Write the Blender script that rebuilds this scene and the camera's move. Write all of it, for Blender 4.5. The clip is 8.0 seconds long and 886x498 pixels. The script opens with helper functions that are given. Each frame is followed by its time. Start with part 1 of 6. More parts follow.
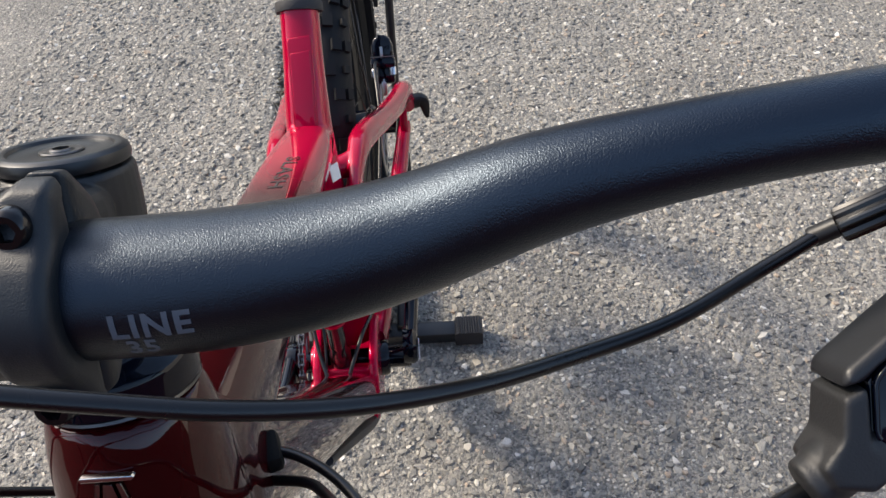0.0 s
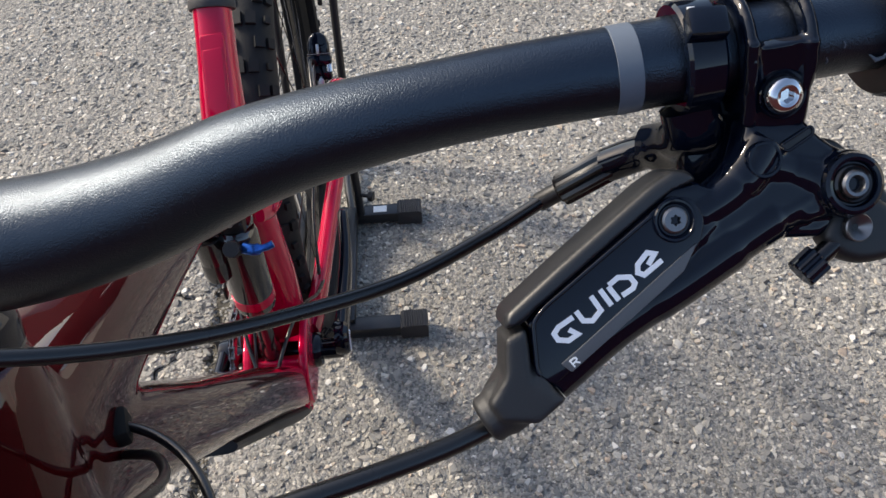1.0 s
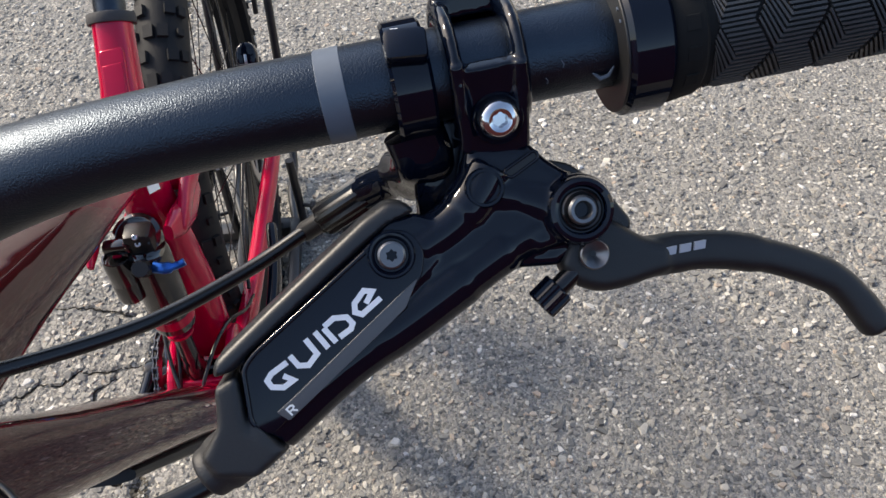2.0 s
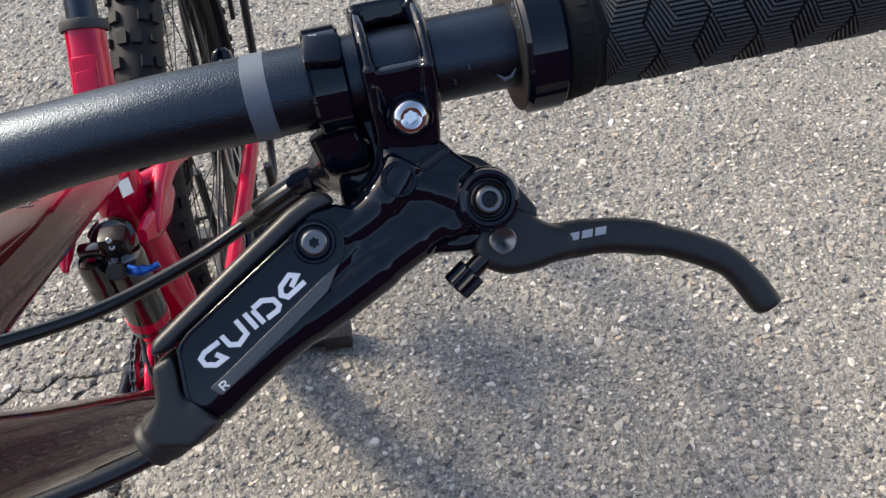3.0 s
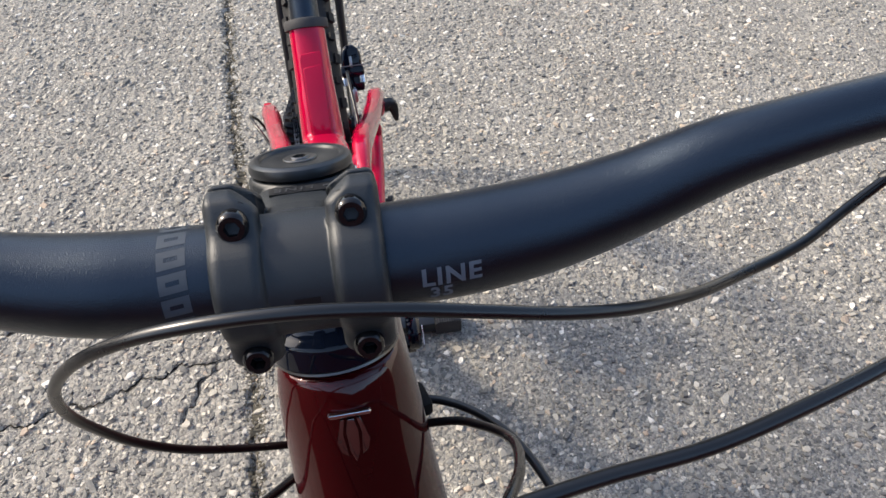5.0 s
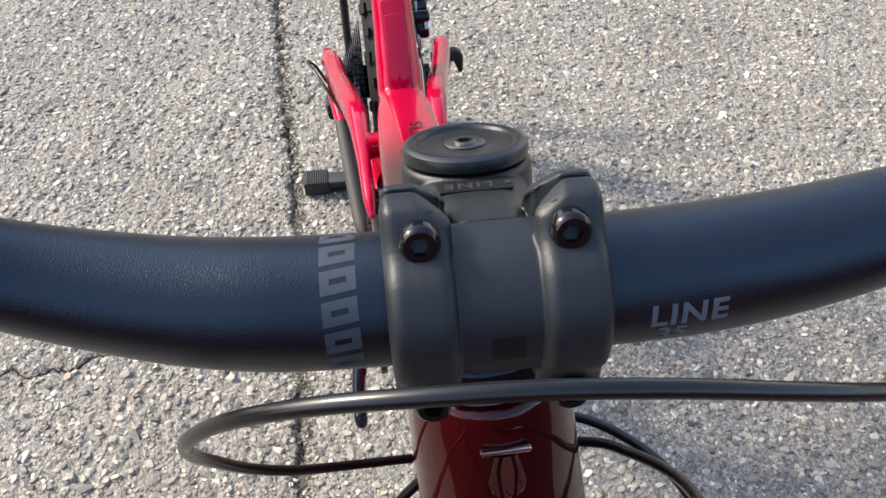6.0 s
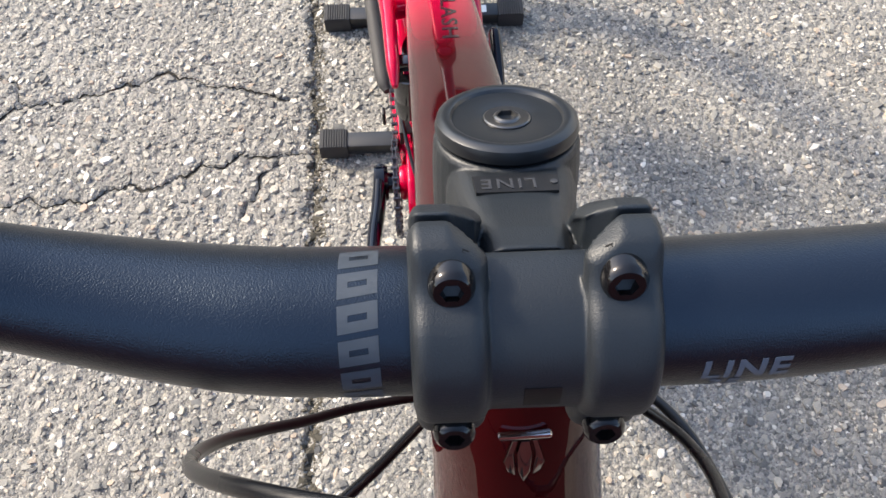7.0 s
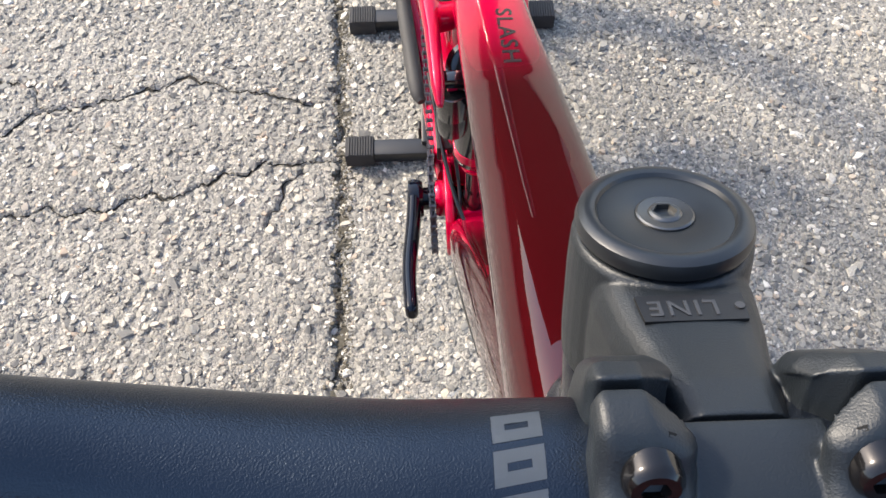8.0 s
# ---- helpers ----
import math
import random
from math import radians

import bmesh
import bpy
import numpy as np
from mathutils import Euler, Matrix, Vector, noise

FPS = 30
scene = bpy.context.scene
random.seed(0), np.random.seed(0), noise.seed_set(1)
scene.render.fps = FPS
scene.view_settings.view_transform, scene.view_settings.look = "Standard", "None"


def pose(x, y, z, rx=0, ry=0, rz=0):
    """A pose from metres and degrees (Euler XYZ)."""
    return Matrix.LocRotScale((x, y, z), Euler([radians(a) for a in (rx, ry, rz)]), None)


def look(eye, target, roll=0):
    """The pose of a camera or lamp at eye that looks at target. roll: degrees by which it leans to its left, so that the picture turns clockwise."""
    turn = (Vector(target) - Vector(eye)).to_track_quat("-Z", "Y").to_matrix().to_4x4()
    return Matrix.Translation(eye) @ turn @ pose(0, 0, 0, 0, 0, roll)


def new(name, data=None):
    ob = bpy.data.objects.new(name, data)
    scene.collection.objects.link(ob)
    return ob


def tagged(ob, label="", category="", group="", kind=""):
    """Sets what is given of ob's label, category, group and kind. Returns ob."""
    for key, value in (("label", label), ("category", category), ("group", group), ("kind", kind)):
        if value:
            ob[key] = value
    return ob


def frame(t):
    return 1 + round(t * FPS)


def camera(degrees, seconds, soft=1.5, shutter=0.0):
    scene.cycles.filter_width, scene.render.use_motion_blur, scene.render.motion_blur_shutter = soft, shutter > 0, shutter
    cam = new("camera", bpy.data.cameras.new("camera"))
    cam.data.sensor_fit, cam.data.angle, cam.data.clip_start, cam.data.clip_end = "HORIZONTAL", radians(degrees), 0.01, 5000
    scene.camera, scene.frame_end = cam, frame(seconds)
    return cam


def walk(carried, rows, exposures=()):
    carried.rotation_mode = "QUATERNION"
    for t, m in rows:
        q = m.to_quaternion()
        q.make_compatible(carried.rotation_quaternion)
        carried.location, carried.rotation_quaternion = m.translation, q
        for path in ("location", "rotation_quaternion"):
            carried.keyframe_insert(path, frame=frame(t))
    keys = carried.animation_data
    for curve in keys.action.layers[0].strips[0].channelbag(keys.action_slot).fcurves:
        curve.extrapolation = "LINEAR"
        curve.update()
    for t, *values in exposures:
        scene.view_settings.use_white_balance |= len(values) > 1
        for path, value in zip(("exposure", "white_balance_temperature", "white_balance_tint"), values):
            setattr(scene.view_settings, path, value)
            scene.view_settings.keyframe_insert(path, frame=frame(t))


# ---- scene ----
cam = camera(56.5, 8.0)
PATH = [
    (0, (0.129, -0.649, 1.217), (0.102, 0.739, -0.222), -3.8),
    (0.5, (0.166, -0.662, 1.219), (0.156, 0.726, -0.222), -3.7),
    (1, (0.197, -0.672, 1.221), (0.215, 0.713, -0.222), -3.6),
    (1.5, (0.238, -0.666, 1.22), (0.289, 0.718, -0.223), -3.8),
    (2, (0.26, -0.662, 1.215), (0.337, 0.722, -0.227), -3.8),
    (2.2, (0.266, -0.662, 1.216), (0.344, 0.734, -0.214), -3.8),
    (3.3, (0.276, -0.691, 1.236), (0.393, 0.691, -0.205), -3.4),
    (3.5, (0.271, -0.7, 1.248), (0.38, 0.681, -0.194), -3.6),
    (4, (0.234, -0.724, 1.272), (0.345, 0.658, -0.169), -3.6),
    (4.5, (0.147, -0.727, 1.283), (0.289, 0.647, -0.164), -3.4),
    (5, (0.026, -0.707, 1.271), (0.191, 0.666, -0.173), -2.6),
    (5.2, (-0.012, -0.695, 1.264), (0.155, 0.679, -0.18), -2.4),
    (6.3, (-0.024, -0.62, 1.239), (0.04, 0.549, -0.383), -1.7),
    (6.5, (-0.018, -0.607, 1.241), (0.045, 0.456, -0.452), -0.7),
    (7, (-0.024, -0.5826, 1.2497), (0.002, 0.3554, -0.5163), -0.7),
    (7.5, (-0.042, -0.5617, 1.2482), (-0.038, 0.3613, -0.5258), -1.9),
    (8, (-0.055, -0.5311, 1.225), (-0.055, 0.3919, -0.549), -1.9),
]
EXPOSURES = [(t, stops, 7400, 10.0) for t, stops in ((0, 1.32), (1, 1.37), (2, 1.40), (3.5, 1.47), (5, 1.55), (6.3, 1.80), (7, 1.91), (8, 1.98))]
walk(cam, [(t, look(eye, target, roll)) for t, eye, target, roll in PATH], EXPOSURES)

# ---- light ----
SUN_TO = Vector((-1.2, 0.62, 1.0)).normalized()
world = bpy.data.worlds.new("sky")
scene.world = world
world.use_nodes = True
wn = world.node_tree
sky = wn.nodes.new("ShaderNodeTexSky")
sky.sky_type = "NISHITA"
sky.sun_disc = False
sky.sun_elevation = math.asin(SUN_TO.z)
sky.air_density, sky.dust_density, sky.ozone_density = 1.0, 2.2, 3.0
sky.sun_rotation = math.atan2(SUN_TO.x, SUN_TO.y)
wn.nodes["Background"].inputs["Strength"].default_value = 0.15
wn.links.new(sky.outputs["Color"], wn.nodes["Background"].inputs["Color"])
sun_data = bpy.data.lights.new("sun", "SUN")
sun_data.energy, sun_data.angle, sun_data.color = 1.66, radians(7.0), (1.0, 0.945, 0.87)
sun = new("sun", sun_data)
sun.matrix_world = look(SUN_TO * 10, (0, 0, 0))

from mathutils.bvhtree import BVHTree

# ---- materials ----
def material(name, colour, rough=0.5, metal=0.0, coat=0.0, grain=0.0, grain_scale=400.0, bump=0.0, bump_scale=800.0, coat_rough=0.05, spots=None, spec=0.5):
    """A painted, plastic or metal surface with two scales of variation."""
    m = bpy.data.materials.new(name)
    m.use_nodes = True
    t = m.node_tree
    p = t.nodes["Principled BSDF"]
    p.inputs["Roughness"].default_value = rough
    p.inputs["Metallic"].default_value = metal
    p.inputs["Coat Weight"].default_value = coat
    p.inputs["Coat Roughness"].default_value = coat_rough
    p.inputs["Specular IOR Level"].default_value = spec
    co = t.nodes.new("ShaderNodeTexCoord")
    big = t.nodes.new("ShaderNodeTexNoise")
    big.inputs["Scale"].default_value = 14.0
    big.inputs["Detail"].default_value = 6.0
    fine = t.nodes.new("ShaderNodeTexNoise")
    fine.inputs["Scale"].default_value = grain_scale
    for n in (big, fine):
        t.links.new(co.outputs["Object"], n.inputs["Vector"])
    mix = t.nodes.new("ShaderNodeMix")
    mix.data_type = "RGBA"
    c = Vector(colour)
    mix.inputs["A"].default_value = (*(c * (1 - grain)), 1)
    mix.inputs["B"].default_value = (*(c * (1 + grain)), 1)
    add = t.nodes.new("ShaderNodeMath")
    add.operation = "ADD"
    t.links.new(big.outputs["Fac"], add.inputs[0])
    t.links.new(fine.outputs["Fac"], add.inputs[1])
    half = t.nodes.new("ShaderNodeMath")
    half.operation = "MULTIPLY"
    half.inputs[1].default_value = 0.5
    t.links.new(add.outputs[0], half.inputs[0])
    t.links.new(half.outputs[0], mix.inputs["Factor"])
    t.links.new(mix.outputs["Result"], p.inputs["Base Color"])
    vary = t.nodes.new("ShaderNodeMapRange")
    vary.inputs["To Min"].default_value = max(rough - 0.06, 0.02)
    vary.inputs["To Max"].default_value = rough + 0.08
    t.links.new(big.outputs["Fac"], vary.inputs["Value"])
    t.links.new(vary.outputs["Result"], p.inputs["Roughness"])
    if bump:
        tex = t.nodes.new("ShaderNodeTexNoise")
        tex.inputs["Scale"].default_value = bump_scale
        tex.inputs["Detail"].default_value = 2.0
        t.links.new(co.outputs["Object"], tex.inputs["Vector"])
        b = t.nodes.new("ShaderNodeBump")
        b.inputs["Strength"].default_value = bump
        b.inputs["Distance"].default_value = 0.0004
        t.links.new(tex.outputs["Fac"], b.inputs["Height"])
        t.links.new(b.outputs["Normal"], p.inputs["Normal"])
    return m


def asphalt_material():
    m = bpy.data.materials.new("asphalt")
    m.use_nodes = True
    t = m.node_tree
    p = t.nodes["Principled BSDF"]
    p.inputs["Roughness"].default_value = 0.85
    co = t.nodes.new("ShaderNodeTexCoord")
    warp = t.nodes.new("ShaderNodeTexNoise")
    warp.inputs["Scale"].default_value = 90.0
    wadd = t.nodes.new("ShaderNodeMix")
    wadd.data_type = "RGBA"
    wadd.blend_type = "ADD"
    wadd.inputs["Factor"].default_value = 0.006
    t.links.new(co.outputs["Object"], warp.inputs["Vector"])
    t.links.new(co.outputs["Object"], wadd.inputs["A"])
    t.links.new(warp.outputs["Color"], wadd.inputs["B"])

    def cells(scale):
        v = t.nodes.new("ShaderNodeTexVoronoi")
        v.inputs["Scale"].default_value = scale
        t.links.new(wadd.outputs["Result"], v.inputs["Vector"])
        return v

    stones, grit = cells(105.0), cells(290.0)
    sep = t.nodes.new("ShaderNodeSeparateColor")
    t.links.new(stones.outputs["Color"], sep.inputs["Color"])
    ramp = t.nodes.new("ShaderNodeValToRGB")
    ramp.color_ramp.interpolation = "LINEAR"
    for pos, c in ((0.0, (0.097, 0.094, 0.087)), (0.35, (0.173, 0.167, 0.149)), (0.62, (0.255, 0.243, 0.209)), (0.8, (0.316, 0.290, 0.240)), (0.92, (0.469, 0.430, 0.357)), (1.0, (0.612, 0.570, 0.489))):
        e = ramp.color_ramp.elements.new(pos) if 0 < pos < 1 else ramp.color_ramp.elements[0 if pos == 0 else -1]
        e.color = (*c, 1)
    t.links.new(sep.outputs["Red"], ramp.inputs["Fac"])
    gramp = t.nodes.new("ShaderNodeValToRGB")
    gramp.color_ramp.elements[0].color = (0.11, 0.107, 0.099, 1)
    gramp.color_ramp.elements[1].color = (0.33, 0.312, 0.275, 1)
    gsep = t.nodes.new("ShaderNodeSeparateColor")
    t.links.new(grit.outputs["Color"], gsep.inputs["Color"])
    t.links.new(gsep.outputs["Green"], gramp.inputs["Fac"])
    edge = t.nodes.new("ShaderNodeMapRange")
    edge.inputs["From Min"].default_value = 0.30
    edge.inputs["From Max"].default_value = 0.46
    t.links.new(stones.outputs["Distance"], edge.inputs["Value"])
    mix = t.nodes.new("ShaderNodeMix")
    mix.data_type = "RGBA"
    t.links.new(edge.outputs["Result"], mix.inputs["Factor"])
    t.links.new(ramp.outputs["Color"], mix.inputs["A"])
    t.links.new(gramp.outputs["Color"], mix.inputs["B"])
    stain = t.nodes.new("ShaderNodeTexNoise")
    stain.inputs["Scale"].default_value = 3.5
    stain.inputs["Detail"].default_value = 7.0
    t.links.new(co.outputs["Object"], stain.inputs["Vector"])
    srange = t.nodes.new("ShaderNodeMapRange")
    srange.inputs["From Min"].default_value, srange.inputs["From Max"].default_value = 0.3, 0.7
    srange.inputs["To Min"].default_value, srange.inputs["To Max"].default_value = 0.82, 1.12
    t.links.new(stain.outputs["Fac"], srange.inputs["Value"])
    mul = t.nodes.new("ShaderNodeVectorMath")
    mul.operation = "SCALE"
    t.links.new(mix.outputs["Result"], mul.inputs[0])
    t.links.new(srange.outputs["Result"], mul.inputs["Scale"])
    t.links.new(mul.outputs["Vector"], p.inputs["Base Color"])
    hsum = t.nodes.new("ShaderNodeMath")
    hsum.operation = "MULTIPLY_ADD"
    hsum.inputs[1].default_value = 0.45
    t.links.new(grit.outputs["Distance"], hsum.inputs[0])
    t.links.new(stones.outputs["Distance"], hsum.inputs[2])
    b = t.nodes.new("ShaderNodeBump")
    b.invert = True
    b.inputs["Strength"].default_value = 0.9
    b.inputs["Distance"].default_value = 0.004
    t.links.new(hsum.outputs[0], b.inputs["Height"])
    t.links.new(b.outputs["Normal"], p.inputs["Normal"])
    return m


def chip_material():
    """Stone chips set in the asphalt, each with a tone of its own."""
    m = bpy.data.materials.new("stone_chip")
    m.use_nodes = True
    t = m.node_tree
    p = t.nodes["Principled BSDF"]
    p.inputs["Roughness"].default_value = 0.7
    g = t.nodes.new("ShaderNodeNewGeometry")
    ramp = t.nodes.new("ShaderNodeValToRGB")
    tones = ((0.0, (0.10, 0.098, 0.092)), (0.22, (0.175, 0.169, 0.152)), (0.5, (0.265, 0.252, 0.218)), (0.74, (0.345, 0.322, 0.272)), (0.79, (0.36, 0.28, 0.21)), (0.84, (0.42, 0.39, 0.325)), (0.95, (0.52, 0.49, 0.43)), (1.0, (0.63, 0.61, 0.56)))
    for pos, c in tones:
        e = ramp.color_ramp.elements.new(pos) if 0 < pos < 1 else ramp.color_ramp.elements[0 if pos == 0 else -1]
        e.color = (*c, 1)
    t.links.new(g.outputs["Random Per Island"], ramp.inputs["Fac"])
    co = t.nodes.new("ShaderNodeTexCoord")
    n = t.nodes.new("ShaderNodeTexNoise")
    n.inputs["Scale"].default_value = 600.0
    t.links.new(co.outputs["Object"], n.inputs["Vector"])
    r = t.nodes.new("ShaderNodeMapRange")
    r.inputs["To Min"].default_value, r.inputs["To Max"].default_value = 0.7, 1.25
    t.links.new(n.outputs["Fac"], r.inputs["Value"])
    mul = t.nodes.new("ShaderNodeVectorMath")
    mul.operation = "SCALE"
    t.links.new(ramp.outputs["Color"], mul.inputs[0])
    t.links.new(r.outputs["Result"], mul.inputs["Scale"])
    t.links.new(mul.outputs["Vector"], p.inputs["Base Color"])
    b = t.nodes.new("ShaderNodeBump")
    b.inputs["Strength"].default_value = 0.4
    b.inputs["Distance"].default_value = 0.001
    t.links.new(n.outputs["Fac"], b.inputs["Height"])
    t.links.new(b.outputs["Normal"], p.inputs["Normal"])
    return m


ASPHALT = asphalt_material()
CHIP = chip_material()
RED = material("red_gloss_paint", (0.43, 0.001, 0.033), 0.36, 0.25, 1.0, 0.08, 900.0, coat_rough=0.03, spec=0.0)
RED.node_tree.nodes["Principled BSDF"].inputs["Coat IOR"].default_value = 1.42


def fade_paint():
    """Gloss paint that fades from smoky black at the front of the frame to red."""
    m = material("red_to_black_fade_paint", (0.43, 0.001, 0.033), 0.36, 0.25, 1.0, 0.08, 900.0, coat_rough=0.02, spec=0.0)
    t = m.node_tree
    p = t.nodes["Principled BSDF"]
    p.inputs["Coat IOR"].default_value = 1.45
    co = t.nodes.new("ShaderNodeTexCoord")
    sep = t.nodes.new("ShaderNodeSeparateXYZ")
    t.links.new(co.outputs["Object"], sep.inputs["Vector"])
    # dark at the head, red from the rear end of the top tube on
    drop = t.nodes.new("ShaderNodeMath")
    drop.operation = "MULTIPLY_ADD"
    drop.inputs[1].default_value = 0.10
    t.links.new(sep.outputs["Z"], drop.inputs[0])
    t.links.new(sep.outputs["Y"], drop.inputs[2])
    fade = t.nodes.new("ShaderNodeMapRange")
    fade.interpolation_type = "SMOOTHSTEP"
    fade.inputs["From Min"].default_value, fade.inputs["From Max"].default_value = -0.13, 0.01
    t.links.new(drop.outputs[0], fade.inputs["Value"])
    mix = t.nodes.new("ShaderNodeMix")
    mix.data_type = "RGBA"
    mix.inputs["A"].default_value = (0.034, 0.001, 0.002, 1)
    t.links.new(fade.outputs["Result"], mix.inputs["Factor"])
    old = p.inputs["Base Color"].links[0].from_socket
    t.links.new(old, mix.inputs["B"])
    t.links.new(mix.outputs["Result"], p.inputs["Base Color"])
    return m


FADE = fade_paint()
# Black paint with the blue of reflected sky put into base and specular tint.
BAR_BLACK = material("satin_black_sky_tint_paint", (0.0020, 0.0030, 0.0058), 0.29, 0.0, 0.0, 0.15, 900.0, 0.42, 2300.0, spec=0.67)
BAR_BLACK.node_tree.nodes["Principled BSDF"].inputs["Specular Tint"].default_value = (0.62, 0.80, 1.0, 1)
STEM_BLACK = material("black_sandblasted_metal", (0.0085, 0.0118, 0.0152), 0.46, 0.1, 0.0, 0.25, 1500.0, 0.32, 2000.0)
# The bluish base stands in for blue sky reflected in the gloss.
GLOSS = material("gloss_black_metal", (0.0018, 0.0034, 0.0085), 0.12, 0.0, 1.0, 0.1, 900.0, coat_rough=0.05, spec=0.0)
GLOSS.node_tree.nodes["Principled BSDF"].inputs["Coat IOR"].default_value = 1.38
MATTE = material("matte_black_plastic", (0.009, 0.009, 0.0095), 0.42, 0.0, 0.0, 0.15, 1200.0, 0.10, 2500.0, spec=0.4)
CAP_BLACK = material("black_anodised_metal", (0.0080, 0.0103, 0.0132), 0.36, 0.2, 0.0, 0.12, 1500.0, 0.06, 2600.0, spec=0.7)
RUBBER = material("black_rubber", (0.012, 0.0125, 0.0135), 0.55, 0.0, 0.0, 0.2, 900.0, 0.2, 1800.0)
# Lighter on grip ridges, near-black in the grooves: groove shade put into the colour.
GRIP_RUBBER = material("grip_ridge_rubber", (0.030, 0.031, 0.033), 0.6, 0.0, 0.0, 0.2, 900.0, 0.2, 1800.0)
GROOVE = material("deep_black_and_shade", (0.006, 0.006, 0.006), 0.75, 0.0, 0.0, 0.2, 900.0, 0.2, 1800.0, spec=0.2)
COVER = material("satin_black_cover", (0.014, 0.015, 0.017), 0.40, 0.0, 0.0, 0.15, 1200.0, 0.10, 2500.0, spec=0.4)
HOSE = material("black_cable_housing", (0.0042, 0.0044, 0.0052), 0.27, 0.0, 0.0, 0.15, 500.0, 0.04, 1500.0, spec=0.5)
TYRE = material("tyre_rubber", (0.0085, 0.0092, 0.0105), 0.66, 0.0, 0.0, 0.3, 300.0, 0.3, 900.0, spec=0.25)
CHROME = material("polished_steel", (0.50, 0.50, 0.52), 0.14, 1.0, 0.0, 0.06, 600.0)
STEEL = material("dull_steel", (0.48, 0.48, 0.48), 0.30, 1.0, 0.0, 0.15, 700.0)
DARK_BOLT = material("black_oxide_steel", (0.018, 0.0175, 0.019), 0.16, 0.7, 0.2, 0.15, 700.0)
GREY_MARK = material("grey_print", (0.086, 0.105, 0.130), 0.5, 0.0, 0.0, 0.06, 500.0)
STRIP_GREY = material("satin_grey_inlay", (0.074, 0.075, 0.079), 0.34, 0.0, 0.0, 0.1, 900.0, 0.05, 2000.0)
PALE_MARK = material("pale_grey_print", (0.30, 0.31, 0.34), 0.5, 0.0, 0.0, 0.06, 500.0)
DARK_MARK = material("dark_print", (0.008, 0.008, 0.009), 0.25, 0.0, 0.4, 0.05, 500.0)
BROWN_MARK = material("dark_brown_print", (0.0060, 0.0042, 0.0045), 0.5, 0.0, 0.0, 0.06, 500.0, spec=0.3)
WHITE_MARK = material("white_print", (0.72, 0.73, 0.75), 0.45, 0.0, 0.0, 0.04, 500.0)
PAPER = material("white_paper_sticker", (0.78, 0.78, 0.76), 0.6, 0.0, 0.0, 0.05, 300.0)
# paints of the unseen walls that are added for their reflections
WALL_PAINT = material("unseen_dark_wall_paint", (0.030, 0.018, 0.016), 0.8, 0.0, 0.0, 0.25, 60.0, 0.3, 200.0)
RED_WALL_PAINT = material("unseen_red_wall_paint", (0.070, 0.009, 0.010), 0.85, 0.0, 0.0, 0.3, 40.0, 0.3, 200.0)
PALE_WALL_PAINT = material("unseen_pale_wall_paint", (0.55, 0.54, 0.51), 0.9, 0.0, 0.0, 0.12, 40.0, 0.3, 200.0)
DARK_CHROME = material("dark_chrome", (0.28, 0.28, 0.29), 0.10, 1.0, 0.0, 0.08, 500.0)
STAND_BLACK = material("black_powder_coat", (0.013, 0.0135, 0.015), 0.33, 0.0, 0.0, 0.2, 400.0, 0.15, 1200.0)
STAND_RUBBER = material("grey_black_rubber", (0.030, 0.030, 0.031), 0.7, 0.0, 0.0, 0.2, 400.0, 0.15, 900.0)
BLUE = material("blue_anodised_metal", (0.02, 0.12, 0.42), 0.3, 0.8, 0.0, 0.08, 600.0)
DIRT = material("dark_dirt", (0.020, 0.018, 0.014), 0.95, 0.0, 0.0, 0.4, 300.0, 0.5, 900.0)
JOINT_DIRT = material("damp_joint_dirt", (0.055, 0.050, 0.038), 0.95, 0.0, 0.0, 0.5, 260.0, 0.8, 700.0)
GRIT = material("brown_grit", (0.085, 0.075, 0.055), 0.95, 0.0, 0.0, 0.5, 200.0, 0.4, 900.0)
BOLT_GREY = material("grey_steel", (0.15, 0.15, 0.155), 0.32, 0.9, 0.0, 0.15, 700.0)
WASHER = material("dark_grey_steel", (0.115, 0.115, 0.115), 0.3, 0.9, 0.0, 0.15, 700.0)
FAINT_MARK = material("faint_grey_print", (0.031, 0.032, 0.035), 0.45, 0.0, 0.0, 0.06, 500.0)
SHOCK_GREY = material("black_shock_body", (0.006, 0.006, 0.0065), 0.15, 0.0, 0.8, 0.1, 600.0)


# ---- mesh helpers ----
def link(name, bm, mat, parent=None, label="", m=None, smooth=35.0, kind=""):
    bmesh.ops.recalc_face_normals(bm, faces=bm.faces)
    me = bpy.data.meshes.new(name)
    bm.to_mesh(me)
    bm.free()
    me.materials.append(mat)
    if smooth:
        me.polygons.foreach_set("use_smooth", [True] * len(me.polygons))
        me.set_sharp_from_angle(angle=radians(smooth))
    ob = new(name, me)
    if parent:
        ob.parent = parent
    if m is not None:
        ob.matrix_basis = m
    return tagged(ob, label, "", "", kind)


def part(name, bm, mat, parent, label="", m=None, smooth=35.0, kind=""):
    return link(name, bm, mat, parent, label, m, smooth, kind)


def thing(name, label, category, group=""):
    return tagged(new(name), label, category, group)


def smooth_line(pts, per=6):
    """Catmull-Rom through the points."""
    pts = [Vector(p) for p in pts]
    q = [pts[0] * 2 - pts[1], *pts, pts[-1] * 2 - pts[-2]]
    out = []
    for i in range(1, len(q) - 2):
        a, b, c, d = q[i - 1:i + 3]
        for k in range(per):
            u = k / per
            out.append(0.5 * (2 * b + (c - a) * u + (2 * a - 5 * b + 4 * c - d) * u * u + (3 * b - a - 3 * c + d) * u ** 3))
    return out + [pts[-1]]


